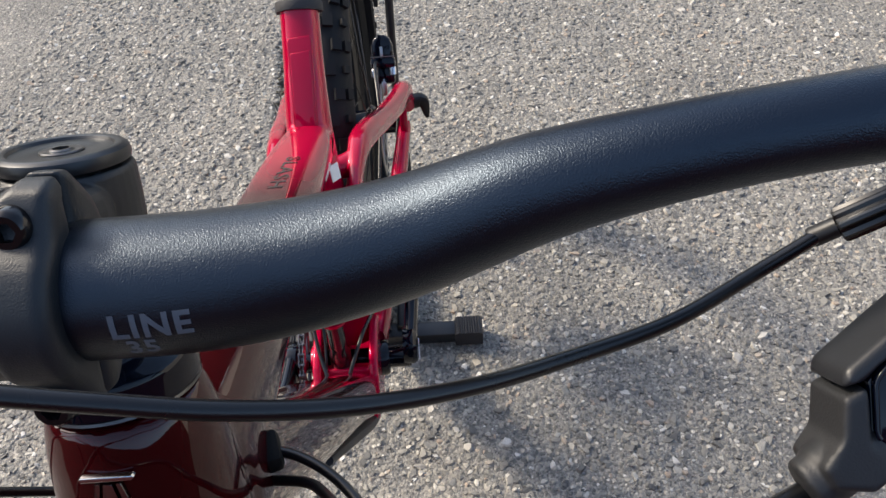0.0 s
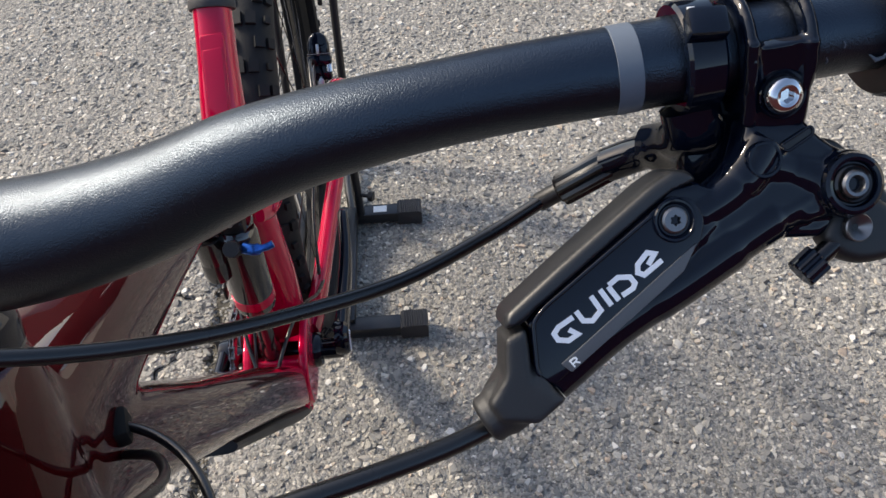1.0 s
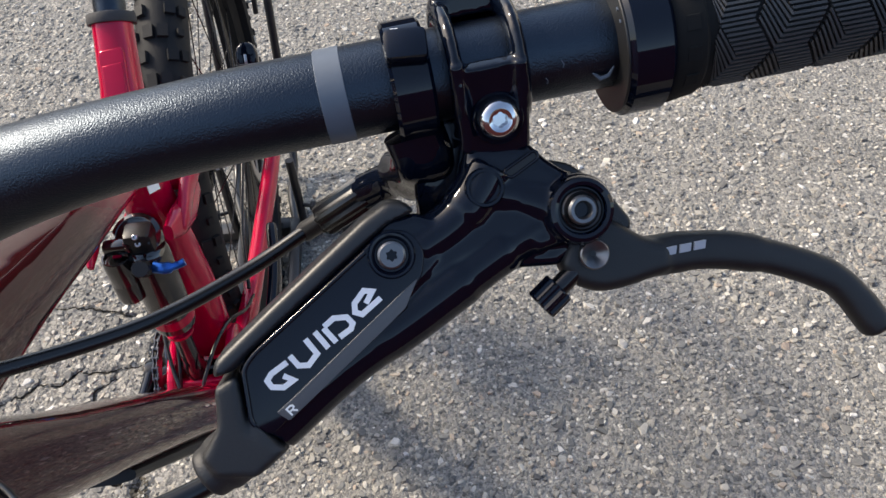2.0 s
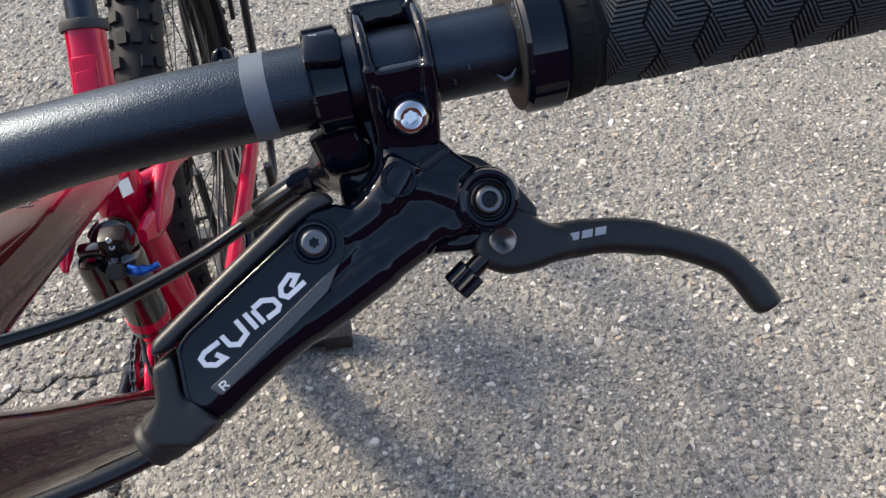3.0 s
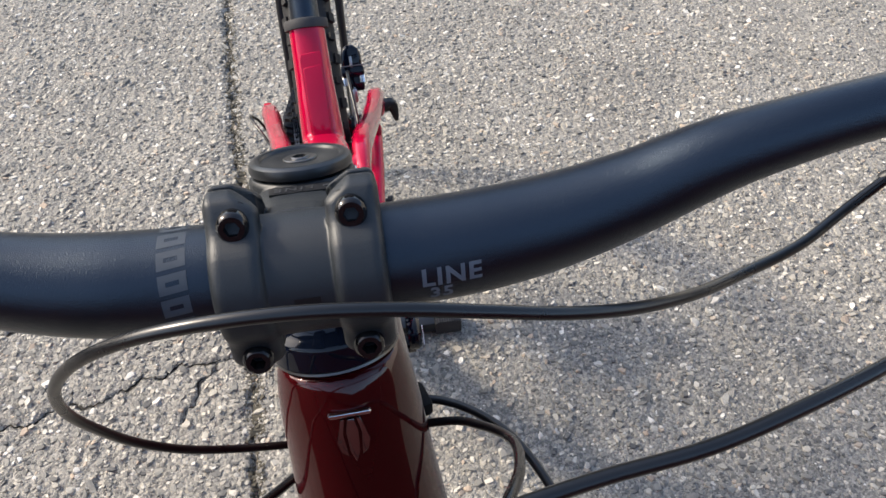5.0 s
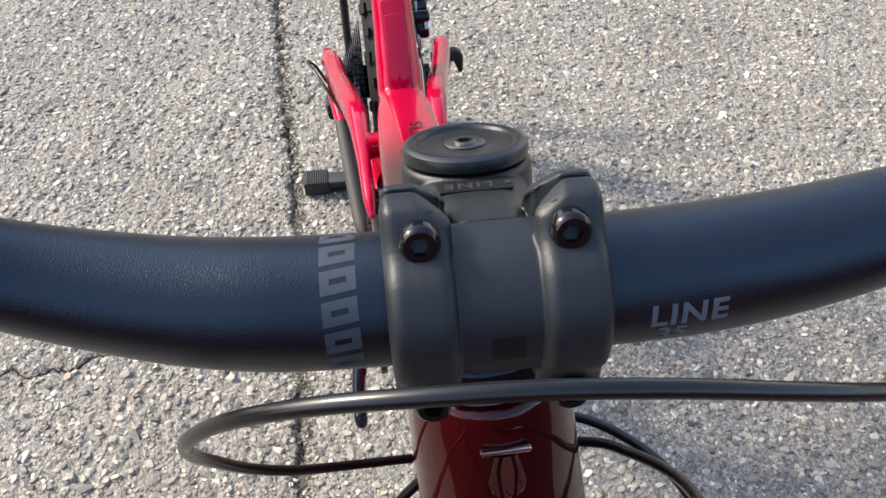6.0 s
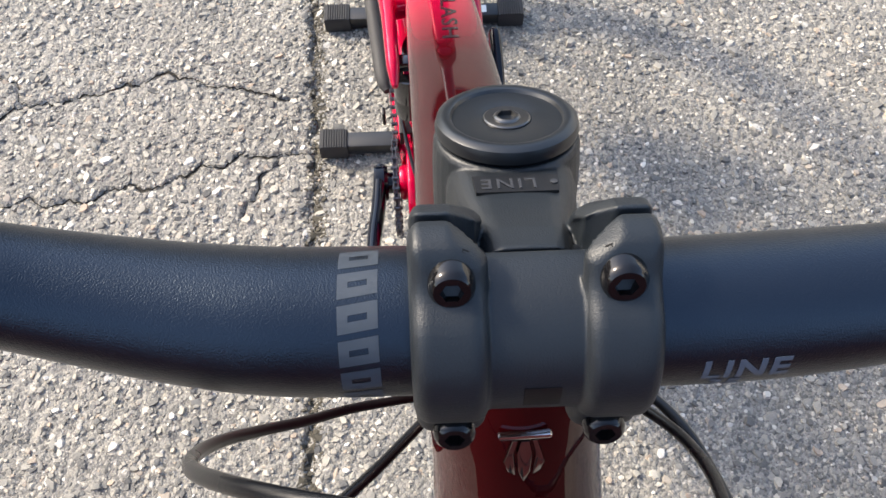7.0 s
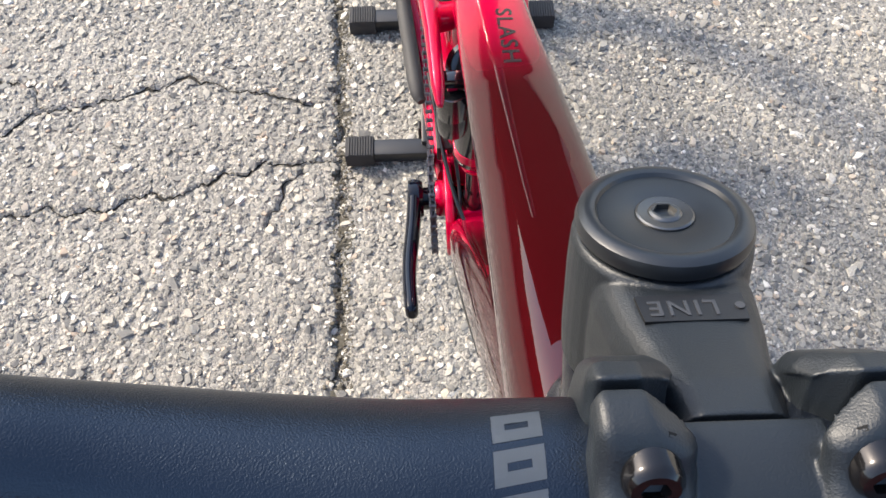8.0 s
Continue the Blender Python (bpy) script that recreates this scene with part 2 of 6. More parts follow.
def smooth_loop(pts, per=4):
    n = len(pts)
    pts = [Vector(p) for p in pts]
    out = []
    for i in range(n):
        a, b, c, d = pts[i - 1], pts[i], pts[(i + 1) % n], pts[(i + 2) % n]
        for k in range(per):
            u = k / per
            out.append(0.5 * (2 * b + (c - a) * u + (2 * a - 5 * b + 4 * c - d) * u * u + (3 * b - a - 3 * c + d) * u ** 3))
    return out


def rings(bm, loops, cap=True, closed=False):
    """Bridges loops of equal length; caps the ends."""
    rows = [[bm.verts.new(p) for p in loop] for loop in loops]
    n = len(rows[0])
    pairs = list(zip(rows, rows[1:])) + ([(rows[-1], rows[0])] if closed else [])
    for a, b in pairs:
        for i in range(n):
            bm.faces.new((a[i], a[(i + 1) % n], b[(i + 1) % n], b[i]))
    if cap and not closed:
        bm.faces.new(rows[0][::-1])
        bm.faces.new(rows[-1])
    return rows


def section(w, h, n=20, power=2.0):
    """A rounded cross-section, half width w and half height h; power 2 is an ellipse, more is squarer."""
    out = []
    for i in range(n):
        a = 2 * math.pi * i / n
        c, s = math.cos(a), math.sin(a)
        out.append((w * math.copysign(abs(c) ** (2 / power), c), h * math.copysign(abs(s) ** (2 / power), s)))
    return out


def sweep(points, sizes, n=16, power=2.0, up=None, cap=True, bm=None, closed=False):
    """A tube along points. sizes: a radius, or a radius or (half width, half height) a point."""
    points = [Vector(p) for p in points]
    bm = bm or bmesh.new()
    if not isinstance(sizes, (list, tuple)):
        sizes = [sizes] * len(points)
    loops, side = [], None
    for i, p in enumerate(points):
        if closed:
            t = points[(i + 1) % len(points)] - points[i - 1]
        else:
            t = points[min(i + 1, len(points) - 1)] - points[max(i - 1, 0)]
        t.normalize()
        if up is not None:
            side = t.cross(Vector(up)).normalized()
        elif side is None:
            side = t.orthogonal().normalized()
        else:
            side = (side - t * side.dot(t)).normalized()
        top = side.cross(t).normalized()
        size = sizes[i]
        w, h = size if isinstance(size, (list, tuple)) else (size, size)
        loops.append([p + side * a + top * b for a, b in section(w, h, n, power)])
    rings(bm, loops, cap, closed)
    return bm


def lathe(profile, n=32, m=None, bm=None, cap=True):
    """Turns (radius, height) round z."""
    bm = bm or bmesh.new()
    m = m or Matrix()
    loops = [[m @ Vector((max(r, 1e-5) * math.cos(2 * math.pi * i / n), max(r, 1e-5) * math.sin(2 * math.pi * i / n), h)) for i in range(n)] for r, h in profile]
    rings(bm, loops, cap)
    return bm


def axis_frame(origin, z, x=(1, 0, 0)):
    z = Vector(z).normalized()
    x = Vector(x)
    x = (x - z * x.dot(z)).normalized()
    y = z.cross(x)
    return Matrix.Translation(origin) @ Matrix((x, y, z)).transposed().to_4x4()


def inset(loop, d):
    """A closed 2D outline moved inwards by d."""
    n, out = len(loop), []
    area = sum(loop[i - 1][0] * loop[i][1] - loop[i][0] * loop[i - 1][1] for i in range(n))
    s = 1 if area > 0 else -1
    for i in range(n):
        a, b, c = (Vector(loop[j][:2]) for j in (i - 1, i, (i + 1) % n))
        e, f = (b - a), (c - b)
        e = e.normalized() if e.length > 1e-9 else f.normalized()
        f = f.normalized() if f.length > 1e-9 else e
        nrm = Vector((-(e + f).y, (e + f).x)) * s
        nrm = nrm.normalized() if nrm.length > 1e-6 else Vector((-e.y, e.x)) * s
        k = min(1.0 / max(nrm.dot(Vector((-e.y, e.x)) * s), 0.5), 1.6)
        out.append(b + nrm * d * k)
    return out


def slab(outline, z0, z1, round_top=0.0, round_bottom=0.0, m=None, steps=4, bm=None):
    """An outline made solid between two heights, with rounded rims."""
    bm = bm or bmesh.new()
    m = m or Matrix()
    layers = []
    if round_bottom:
        for k in range(steps):
            a = math.pi / 2 * k / steps
            layers.append((round_bottom * (1 - math.sin(a)), z0 + round_bottom * (1 - math.cos(a))))
        layers.append((0, z0 + round_bottom))
    else:
        layers.append((0, z0))
    if round_top:
        layers.append((0, z1 - round_top))
        for k in range(1, steps + 1):
            a = math.pi / 2 * k / steps
            layers.append((round_top * (1 - math.cos(a)), z1 - round_top * (1 - math.sin(a))))
    else:
        layers.append((0, z1))
    rings(bm, [[m @ Vector((p[0], p[1], z)) for p in (inset(outline, d) if d else outline)] for d, z in layers])
    return bm


def box(w, d, h, bevel=0.0, m=None, bm=None, segments=2):
    bm = bm or bmesh.new()
    got = bmesh.ops.create_cube(bm, size=1.0, matrix=(m or Matrix()) @ Matrix.Diagonal((w, d, h, 1)))
    if bevel:
        edges = {e for v in got["verts"] for e in v.link_edges}
        bmesh.ops.bevel(bm, geom=list(edges), offset=bevel, segments=segments, affect="EDGES", profile=0.5)
    return bm


def lettering(body, size, depth, place, spacing=1.0, shear=0.0, weight=0.012, fine=False):
    """Raised letters as a bmesh. place turns (along, up, out) of the text into a point."""
    curve = bpy.data.curves.new("letters", "FONT")
    curve.body, curve.size, curve.extrude, curve.align_x, curve.align_y = body, size, depth / 2, "CENTER", "CENTER"
    curve.space_character, curve.shear, curve.resolution_u = spacing, shear, 3
    curve.offset = size * weight
    ob = new("letters", curve)
    me = bpy.data.meshes.new_from_object(ob.evaluated_get(bpy.context.evaluated_depsgraph_get()))
    bm = bmesh.new()
    bm.from_mesh(me)
    if fine:
        bmesh.ops.triangulate(bm, faces=bm.faces)
        bmesh.ops.subdivide_edges(bm, edges=bm.edges, cuts=3, use_grid_fill=True)
    for v in bm.verts:
        v.co = place(v.co.x, v.co.y, v.co.z)
    bpy.data.objects.remove(ob)
    bpy.data.curves.remove(curve)
    bpy.data.meshes.remove(me)
    return bm


def socket_bolt(name, m, r, h, mat, parent, label="", sides=6, key=0.5, dome=0.25):
    """A round bolt head at m, pointing along z, with a key socket."""
    n = 24
    bm = bmesh.new()
    prof = [(r, 0), (r, h * (1 - dome)), (r * 0.93, h * (1 - dome * 0.4)), (r * 0.78, h), (r * key * 1.08, h)]
    loops = [[m @ Vector((q * math.cos(2 * math.pi * i / n), q * math.sin(2 * math.pi * i / n), z)) for i in range(n)] for q, z in prof]

    def hexa(z):
        out = []
        for i in range(n):
            a = 2 * math.pi * i / n
            sector = (a % (2 * math.pi / sides)) - math.pi / sides
            q = r * key * math.cos(math.pi / sides) / math.cos(sector) if sides <= 6 else r * key * (1 - 0.30 * (0.5 + 0.5 * math.cos(6 * a)))
            out.append(m @ Vector((q * math.cos(a), q * math.sin(a), z)))
        return out

    loops += [hexa(h), hexa(h * 0.35)]
    rings(bm, loops)
    ob = part(name, bm, mat, parent, label, smooth=30)
    if mat in (STEEL, WASHER, BOLT_GREY):
        # Matte black plug on the socket floor stands in for the hole's shade.
        bm = bmesh.new()
        rings(bm, [[p + (m.to_3x3() @ Vector((0, 0, 0.0001))) for p in hexa(z)] for z in (h * 0.36, h * 0.5)])
        part("socket", bm, MATTE, parent)
    return ob


def blend(bm, voxel, rounds, factor=0.5):
    """Melts overlapping solids into one casting with soft joints."""
    me = bpy.data.meshes.new("rough")
    bmesh.ops.recalc_face_normals(bm, faces=bm.faces)
    bm.to_mesh(me)
    bm.free()
    ob = new("rough", me)
    r = ob.modifiers.new("remesh", "REMESH")
    r.mode, r.voxel_size = "VOXEL", voxel
    s = ob.modifiers.new("smooth", "SMOOTH")
    s.factor, s.iterations = factor, rounds
    out = bpy.data.meshes.new_from_object(ob.evaluated_get(bpy.context.evaluated_depsgraph_get()))
    bm = bmesh.new()
    bm.from_mesh(out)
    bpy.data.objects.remove(ob)
    bpy.data.meshes.remove(me)
    bpy.data.meshes.remove(out)
    return bm

# ---- ground ----
SEAM = [(-0.222, -0.60), (-0.225, -0.12), (-0.233, 0.24), (-0.246, 0.63), (-0.282, 0.95), (-0.318, 1.56), (-0.36, 2.6)]
CRACKS = [
    [(-1.15, 0.58), (-0.881, 0.491), (-0.812, 0.468), (-0.784, 0.421), (-0.854, 0.367), (-1.10, 0.33)],
    [(-0.784, 0.421), (-0.71, 0.431), (-0.527, 0.483), (-0.386, 0.444), (-0.269, 0.413)],
    [(-1.15, 0.19), (-0.817, 0.200), (-0.652, 0.205), (-0.563, 0.235), (-0.527, 0.219), (-0.462, 0.255), (-0.385, 0.287), (-0.24, 0.293)],
    [(-0.294, 0.287), (-0.331, 0.22), (-0.356, 0.165)],
]
rng = np.random.default_rng(7)


def waves(x, y, scale, seed, count=14):
    """A smooth random field of about unit size with features about scale metres wide."""
    g = np.random.default_rng(seed)
    out = np.zeros_like(x)
    for _ in range(count):
        a, k, p = g.uniform(0, 2 * np.pi), g.uniform(0.6, 1.6) * 2 * np.pi / scale, g.uniform(0, 2 * np.pi)
        out += np.sin(k * (x * np.cos(a) + y * np.sin(a)) + p)
    return out / np.sqrt(count / 2)


def line_distance(x, y, line):
    best = np.full(x.shape, 9.0)
    for (ax, ay), (bx, by) in zip(line, line[1:]):
        dx, dy = bx - ax, by - ay
        u = np.clip(((x - ax) * dx + (y - ay) * dy) / (dx * dx + dy * dy), 0, 1)
        best = np.minimum(best, np.hypot(x - ax - u * dx, y - ay - u * dy))
    return best


def jagged(line, step=0.011):
    """A crack's line with the small turns that a break in stone takes."""
    pts = np.array(line)
    run = np.concatenate([[0], np.cumsum(np.hypot(*np.diff(pts, axis=0).T))])
    s = np.linspace(0, run[-1], max(int(run[-1] / step), 3))
    x, y = np.interp(s, run, pts[:, 0]), np.interp(s, run, pts[:, 1])
    x = x + 0.003 * waves(x, y, 0.06, 21) + 0.0016 * waves(x, y, 0.02, 22)
    y = y + 0.005 * waves(x, y, 0.07, 23) + 0.0026 * waves(x, y, 0.022, 24)
    return list(zip(x.tolist(), y.tolist()))


BREAKS = [jagged(line) for line in CRACKS]


def even_height(x, y):
    return 0.0012 * waves(x, y, 0.25, 3) + 0.0009 * waves(x, y, 0.035, 4) + 0.0006 * waves(x, y, 0.014, 5)


def ground_height(x, y):
    near = np.exp(-((np.maximum(np.abs(x - 0.1) - 1.3, 0) / 2) ** 2) - (np.maximum(np.abs(y - 0.7) - 1.6, 0) / 2) ** 2)
    z = even_height(x, y)
    wx = x + 0.004 * waves(x, y, 0.05, 6) + 0.002 * waves(x, y, 0.012, 12)
    for line in BREAKS:
        z = z - 0.007 * np.exp(-((line_distance(x, y, line) / 0.0036) ** 2))
    d = line_distance(wx, y, SEAM)
    z = z - 0.010 * np.exp(-((d / (0.0045 * (1 + 0.8 * np.clip(waves(x, y, 0.06, 11), -1, 1)))) ** 2)) - 0.003 * np.exp(-((d / 0.022) ** 2))
    side = np.interp(y, [p[1] for p in SEAM], [p[0] for p in SEAM]) - wx
    z = z + 0.003 / (1 + np.exp(np.clip(-side / 0.004, -50, 50)))
    return z * near - 0.004


def spread(stops, far):
    """Grid lines with a step of their own in each stretch, widening to the horizon."""
    parts = [np.arange(a, b - 1e-9, step) for a, b, step in stops]
    inner = np.concatenate(parts + [[stops[-1][1]]])
    grow = 0.008 * np.cumsum(1.35 ** np.arange(1, 60))
    grow = grow[grow < far]
    return np.concatenate([inner[0] - grow[::-1], inner, inner[-1] + grow])


gx = spread([(-1.05, -0.18, 0.0035), (-0.18, 1.15, 0.008)], 90.0)
gy = spread([(-0.45, -0.15, 0.007), (-0.15, 0.70, 0.004), (0.70, 1.9, 0.009)], 90.0)
X, Y = np.meshgrid(gx, gy)
Zg = ground_height(X, Y)
nx, ny = len(gx), len(gy)
idx = np.arange(nx * ny).reshape(ny, nx)
quads = np.stack([idx[:-1, :-1], idx[:-1, 1:], idx[1:, 1:], idx[1:, :-1]], -1).reshape(-1, 4)


def mesh_from_arrays(name, verts, faces):
    me = bpy.data.meshes.new(name)
    k = faces.shape[1]
    me.vertices.add(len(verts))
    me.vertices.foreach_set("co", np.ascontiguousarray(verts, dtype=np.float32).ravel())
    me.loops.add(faces.size)
    me.loops.foreach_set("vertex_index", np.ascontiguousarray(faces, dtype=np.int32).ravel())
    me.polygons.add(len(faces))
    me.polygons.foreach_set("loop_start", np.arange(0, faces.size, k, dtype=np.int32))
    me.polygons.foreach_set("loop_total", np.full(len(faces), k, dtype=np.int32))
    me.polygons.foreach_set("use_smooth", np.ones(len(faces), dtype=bool))
    me.update(calc_edges=True)
    return me


gm = mesh_from_arrays("ground", np.stack([X, Y, Zg], -1).reshape(-1, 3), quads)
gm.materials.append(ASPHALT)
ground = tagged(new("ground", gm), "worn grey asphalt with pale stones, cracks and a paving joint", "ground", "", "structure")


def stone_chips(x, y, size, material, name, label):
    """Stones that stand a little proud of the worn asphalt."""
    count = len(x)
    n = 7
    ang = np.linspace(0, 2 * np.pi, n, endpoint=False)[None] + rng.uniform(0, 6.28, (count, 1)) + rng.uniform(-0.3, 0.3, (count, n))
    rad = size[:, None] * rng.uniform(0.72, 1.25, (count, n))
    stretch, turn = rng.uniform(1.0, 1.7, (count, 1)), rng.uniform(0, np.pi, (count, 1))
    px, py = rad * np.cos(ang) * stretch, rad * np.sin(ang)
    qx, qy = px * np.cos(turn) - py * np.sin(turn), px * np.sin(turn) + py * np.cos(turn)
    base = ground_height(x, y)
    high = np.minimum(size * rng.uniform(0.25, 0.6, count), 0.0028)
    tx, ty = rng.uniform(-0.25, 0.25, (2, count, 1))
    lo = np.stack([x[:, None] + qx, y[:, None] + qy, np.repeat(base[:, None] - 0.0012, n, 1)], -1)
    up = np.stack([x[:, None] + 0.72 * qx, y[:, None] + 0.72 * qy, base[:, None] + high[:, None] * (0.85 + rng.uniform(-0.2, 0.2, (count, n))) + tx * qx + ty * qy], -1)
    top = np.stack([x, y, base + high], -1)[:, None]
    verts = np.concatenate([lo, up, top], 1)
    faces = []
    for i in range(n):
        j = (i + 1) % n
        faces += [(i, j, n + j), (i, n + j, n + i), (n + i, n + j, 2 * n)]
    faces = np.array(faces)[None] + (np.arange(count) * (2 * n + 1))[:, None, None]
    me = mesh_from_arrays(name, verts.reshape(-1, 3), faces.reshape(-1, 3))
    me.polygons.foreach_set("use_smooth", np.zeros(len(me.polygons), dtype=bool))
    me.materials.append(material)
    return tagged(new(name, me), label, "gravel", "", "stuff")


cx, cy = np.concatenate([rng.uniform(-1.0, 1.1, 44000), rng.uniform(1.1, 1.55, 7500)]), rng.uniform(-0.4, 1.85, 51500)
clear = np.min([line_distance(cx, cy, line) for line in BREAKS] + [line_distance(cx, cy, SEAM) - 0.002], axis=0) > 0.0034
cx, cy = cx[clear], cy[clear]
stone_chips(cx, cy, np.clip(rng.lognormal(math.log(0.0031), 0.46, len(cx)), 0.0014, 0.0085), CHIP, "stone_chips", "pale and grey stone chips set in the asphalt")
sy = rng.uniform(-0.4, 1.85, 5200)
sx = np.interp(sy, [p[1] for p in SEAM], [p[0] for p in SEAM]) + rng.normal(0.007, 0.009, len(sy))
stone_chips(sx, sy, np.clip(rng.lognormal(math.log(0.0017), 0.4, len(sy)), 0.0008, 0.004), GRIT, "grit", "brown grit and dirt along the paving joint")


def crack_dirt():
    """Dark dirt packed into the cracks, of uneven width."""
    bm = bmesh.new()
    for line in [jagged(c, 0.004) for c in CRACKS]:
        pts = np.array(line)
        along = np.gradient(pts, axis=0)
        along /= np.linalg.norm(along, axis=1)[:, None]
        ends = np.minimum(np.arange(len(pts)), np.arange(len(pts))[::-1]) / 12.0
        wide = np.clip(0.0010 + 0.0010 * waves(pts[:, 0], pts[:, 1], 0.09, 31) + 0.0005 * waves(pts[:, 0], pts[:, 1], 0.015, 32), 0.0003, 0.0036) * np.clip(ends, 0.3, 1)
        sides = []
        for k in (-1, 1):
            q = pts + np.stack([-along[:, 1], along[:, 0]], -1) * (wide * k)[:, None]
            z = even_height(q[:, 0], q[:, 1]) - 0.0022
            sides.append([bm.verts.new(p) for p in zip(q[:, 0], q[:, 1], z)])
        floor = [bm.verts.new((*p, z)) for p, z in zip(pts, even_height(pts[:, 0], pts[:, 1]) - 0.0045)]
        for i in range(len(pts) - 1):
            bm.faces.new((sides[0][i], sides[0][i + 1], floor[i + 1], floor[i]))
            bm.faces.new((floor[i], floor[i + 1], sides[1][i + 1], sides[1][i]))
    return bm


link("crack_dirt", crack_dirt(), DIRT, None, "dark dirt packed in the asphalt cracks", smooth=0, kind="stuff")


def joint_dirt():
    """Patches of damp dirt and moss that spill over the edge of the paving joint."""
    bm = bmesh.new()
    pts = np.array(jagged(SEAM, 0.005))
    along = np.gradient(pts, axis=0)
    along /= np.linalg.norm(along, axis=1)[:, None]
    lines = []
    for k, base, spill, seed in ((-1, 0.0010, 0.0070, 41), (1, 0.0040, 0.0130, 45)):
        wide = np.clip(base + spill * waves(pts[:, 0], pts[:, 1], 0.10, seed) + 0.35 * spill * waves(pts[:, 0], pts[:, 1], 0.014, seed + 1), 0.0003, 0.020)
        q = pts + np.stack([along[:, 1], -along[:, 0]], -1) * (wide * k)[:, None]
        lines.append([bm.verts.new((x, y, z)) for x, y, z in zip(q[:, 0], q[:, 1], ground_height(q[:, 0], q[:, 1]) + 0.0002)])
    mid = [bm.verts.new((x, y, z)) for x, y, z in zip(pts[:, 0], pts[:, 1], ground_height(pts[:, 0], pts[:, 1]) + 0.0012)]
    for i in range(len(pts) - 1):
        bm.faces.new((lines[0][i], mid[i], mid[i + 1], lines[0][i + 1]))
        bm.faces.new((mid[i], lines[1][i], lines[1][i + 1], mid[i + 1]))
    return bm


link("joint_dirt", joint_dirt(), JOINT_DIRT, None, "dark damp dirt along the paving joint", smooth=0, kind="stuff")

# unseen plain walls, added round the yard to shape what the bike reflects
WALLS = {"unseen_front_wall": (RED_WALL_PAINT, "unseen plain red wall added to redden reflections"), "unseen_back_wall": (WALL_PAINT, "unseen plain dark wall added to darken reflections"), "unseen_left_wall": (WALL_PAINT, "unseen plain dark wall added to darken reflections"), "unseen_right_wall": (PALE_WALL_PAINT, "unseen plain pale wall added to brighten reflections")}
for name, w, d, h, x, y in (("unseen_front_wall", 18.3, 0.3, 1.34, 0.0, -1.75), ("unseen_back_wall", 18.3, 0.3, 14.0, 0.0, 32.15), ("unseen_right_wall", 0.3, 33.6, 4.0, 9.0, 15.2), ("unseen_left_wall", 0.3, 33.6, 3.4, -9.0, 15.2)):
    link(name, box(w, d, h + 0.02, 0.0, Matrix.Translation((x, y, h / 2 - 0.02))), WALLS[name][0], None, WALLS[name][1], smooth=0, kind="structure")

# ---- mountain bike ----
bike = thing("mountain_bike", "glossy red and black full-suspension mountain bike held in a floor stand", "bicycle")
TURN_FRAME = Matrix.Translation((0, -0.45, 0)) @ Matrix.Rotation(radians(1.6), 4, "Z") @ Matrix.Translation((0, 0.45, 0))

BAR_U = [0, .03, .06, .09, .12, .15, .18, .21, .25, .30, .42]
BAR_Y = [-.4985, -.4984, -.4982, -.4980, -.4982, -.5000, -.5016, -.5018, -.5000, -.4948, -.4840]
BAR_Z = [1.0515, 1.0524, 1.0538, 1.0586, 1.0684, 1.0835, 1.0937, 1.1000, 1.1045, 1.1075, 1.1140]


def hermite(u, values):
    d = np.gradient(np.array(values), np.array(BAR_U))
    d[0] = 0
    i = min(max(int(np.searchsorted(BAR_U, u)) - 1, 0), len(BAR_U) - 2)
    h = BAR_U[i + 1] - BAR_U[i]
    t = (u - BAR_U[i]) / h
    return (2 * t ** 3 - 3 * t ** 2 + 1) * values[i] + (t ** 3 - 2 * t ** 2 + t) * h * d[i] + (3 * t ** 2 - 2 * t ** 3) * values[i + 1] + (t ** 3 - t ** 2) * h * d[i + 1]


def bar_centre(x):
    s = max(-x - 0.06, 0.0)
    s = s * s / (s + 0.02)  # the far half is swept back a little more
    return Vector((x, hermite(abs(x), BAR_Y) + 0.0021 * x + 0.12 * s, hermite(abs(x), BAR_Z) - 0.0107 * x - 0.075 * s))


def bar_radius(x):
    s = min(max((abs(x) - 0.0484) / (0.2102 - 0.0484), 0), 1)
    return 0.0193 - 0.0084 * s * s * (3 - 2 * s)


def bar_frame(x):
    """z along the bar, x forwards, y up."""
    along = (bar_centre(x + 0.002) - bar_centre(x - 0.002)).normalized()
    return axis_frame(bar_centre(x), along, (0, -1, 0))


def on_bar(x, angle, out=0.0):
    """A point on the bar's skin; angle up from straight ahead."""
    return bar_centre(x) + (Vector((0, -1, 0)) * math.cos(angle) + Vector((0, 0, 1)) * math.sin(angle)) * (bar_radius(x) + out)


def bar_ring(x0, x1, out, n=36, arc=None, inner=0.0, lip=0.0008):
    """A sleeve round the bar from x0 to x1."""
    bm = bmesh.new()
    loops = []
    for x, o in ((x0, inner), (x0, out - lip), (x0 + lip, out), (x1 - lip, out), (x1, out - lip), (x1, inner)):
        m = bar_frame(x)
        loops.append([m @ Vector(((bar_radius(x) + o) * math.cos(2 * math.pi * i / n), (bar_radius(x) + o) * math.sin(2 * math.pi * i / n), 0)) for i in range(n)])
    rings(bm, loops, cap=False, closed=True)
    return bm


xs = [-0.40 + 0.8 * i / 160 for i in range(161)]
bm = bmesh.new()
loops = []
for x in xs:
    m = bar_frame(x)
    loops.append([m @ Vector((bar_radius(x) * math.cos(2 * math.pi * i / 80), bar_radius(x) * math.sin(2 * math.pi * i / 80), 0)) for i in range(80)])
rings(bm, loops)
handlebar = part("handlebar", bm, BAR_BLACK, bike, "satin black oversize handlebar with grey printing")
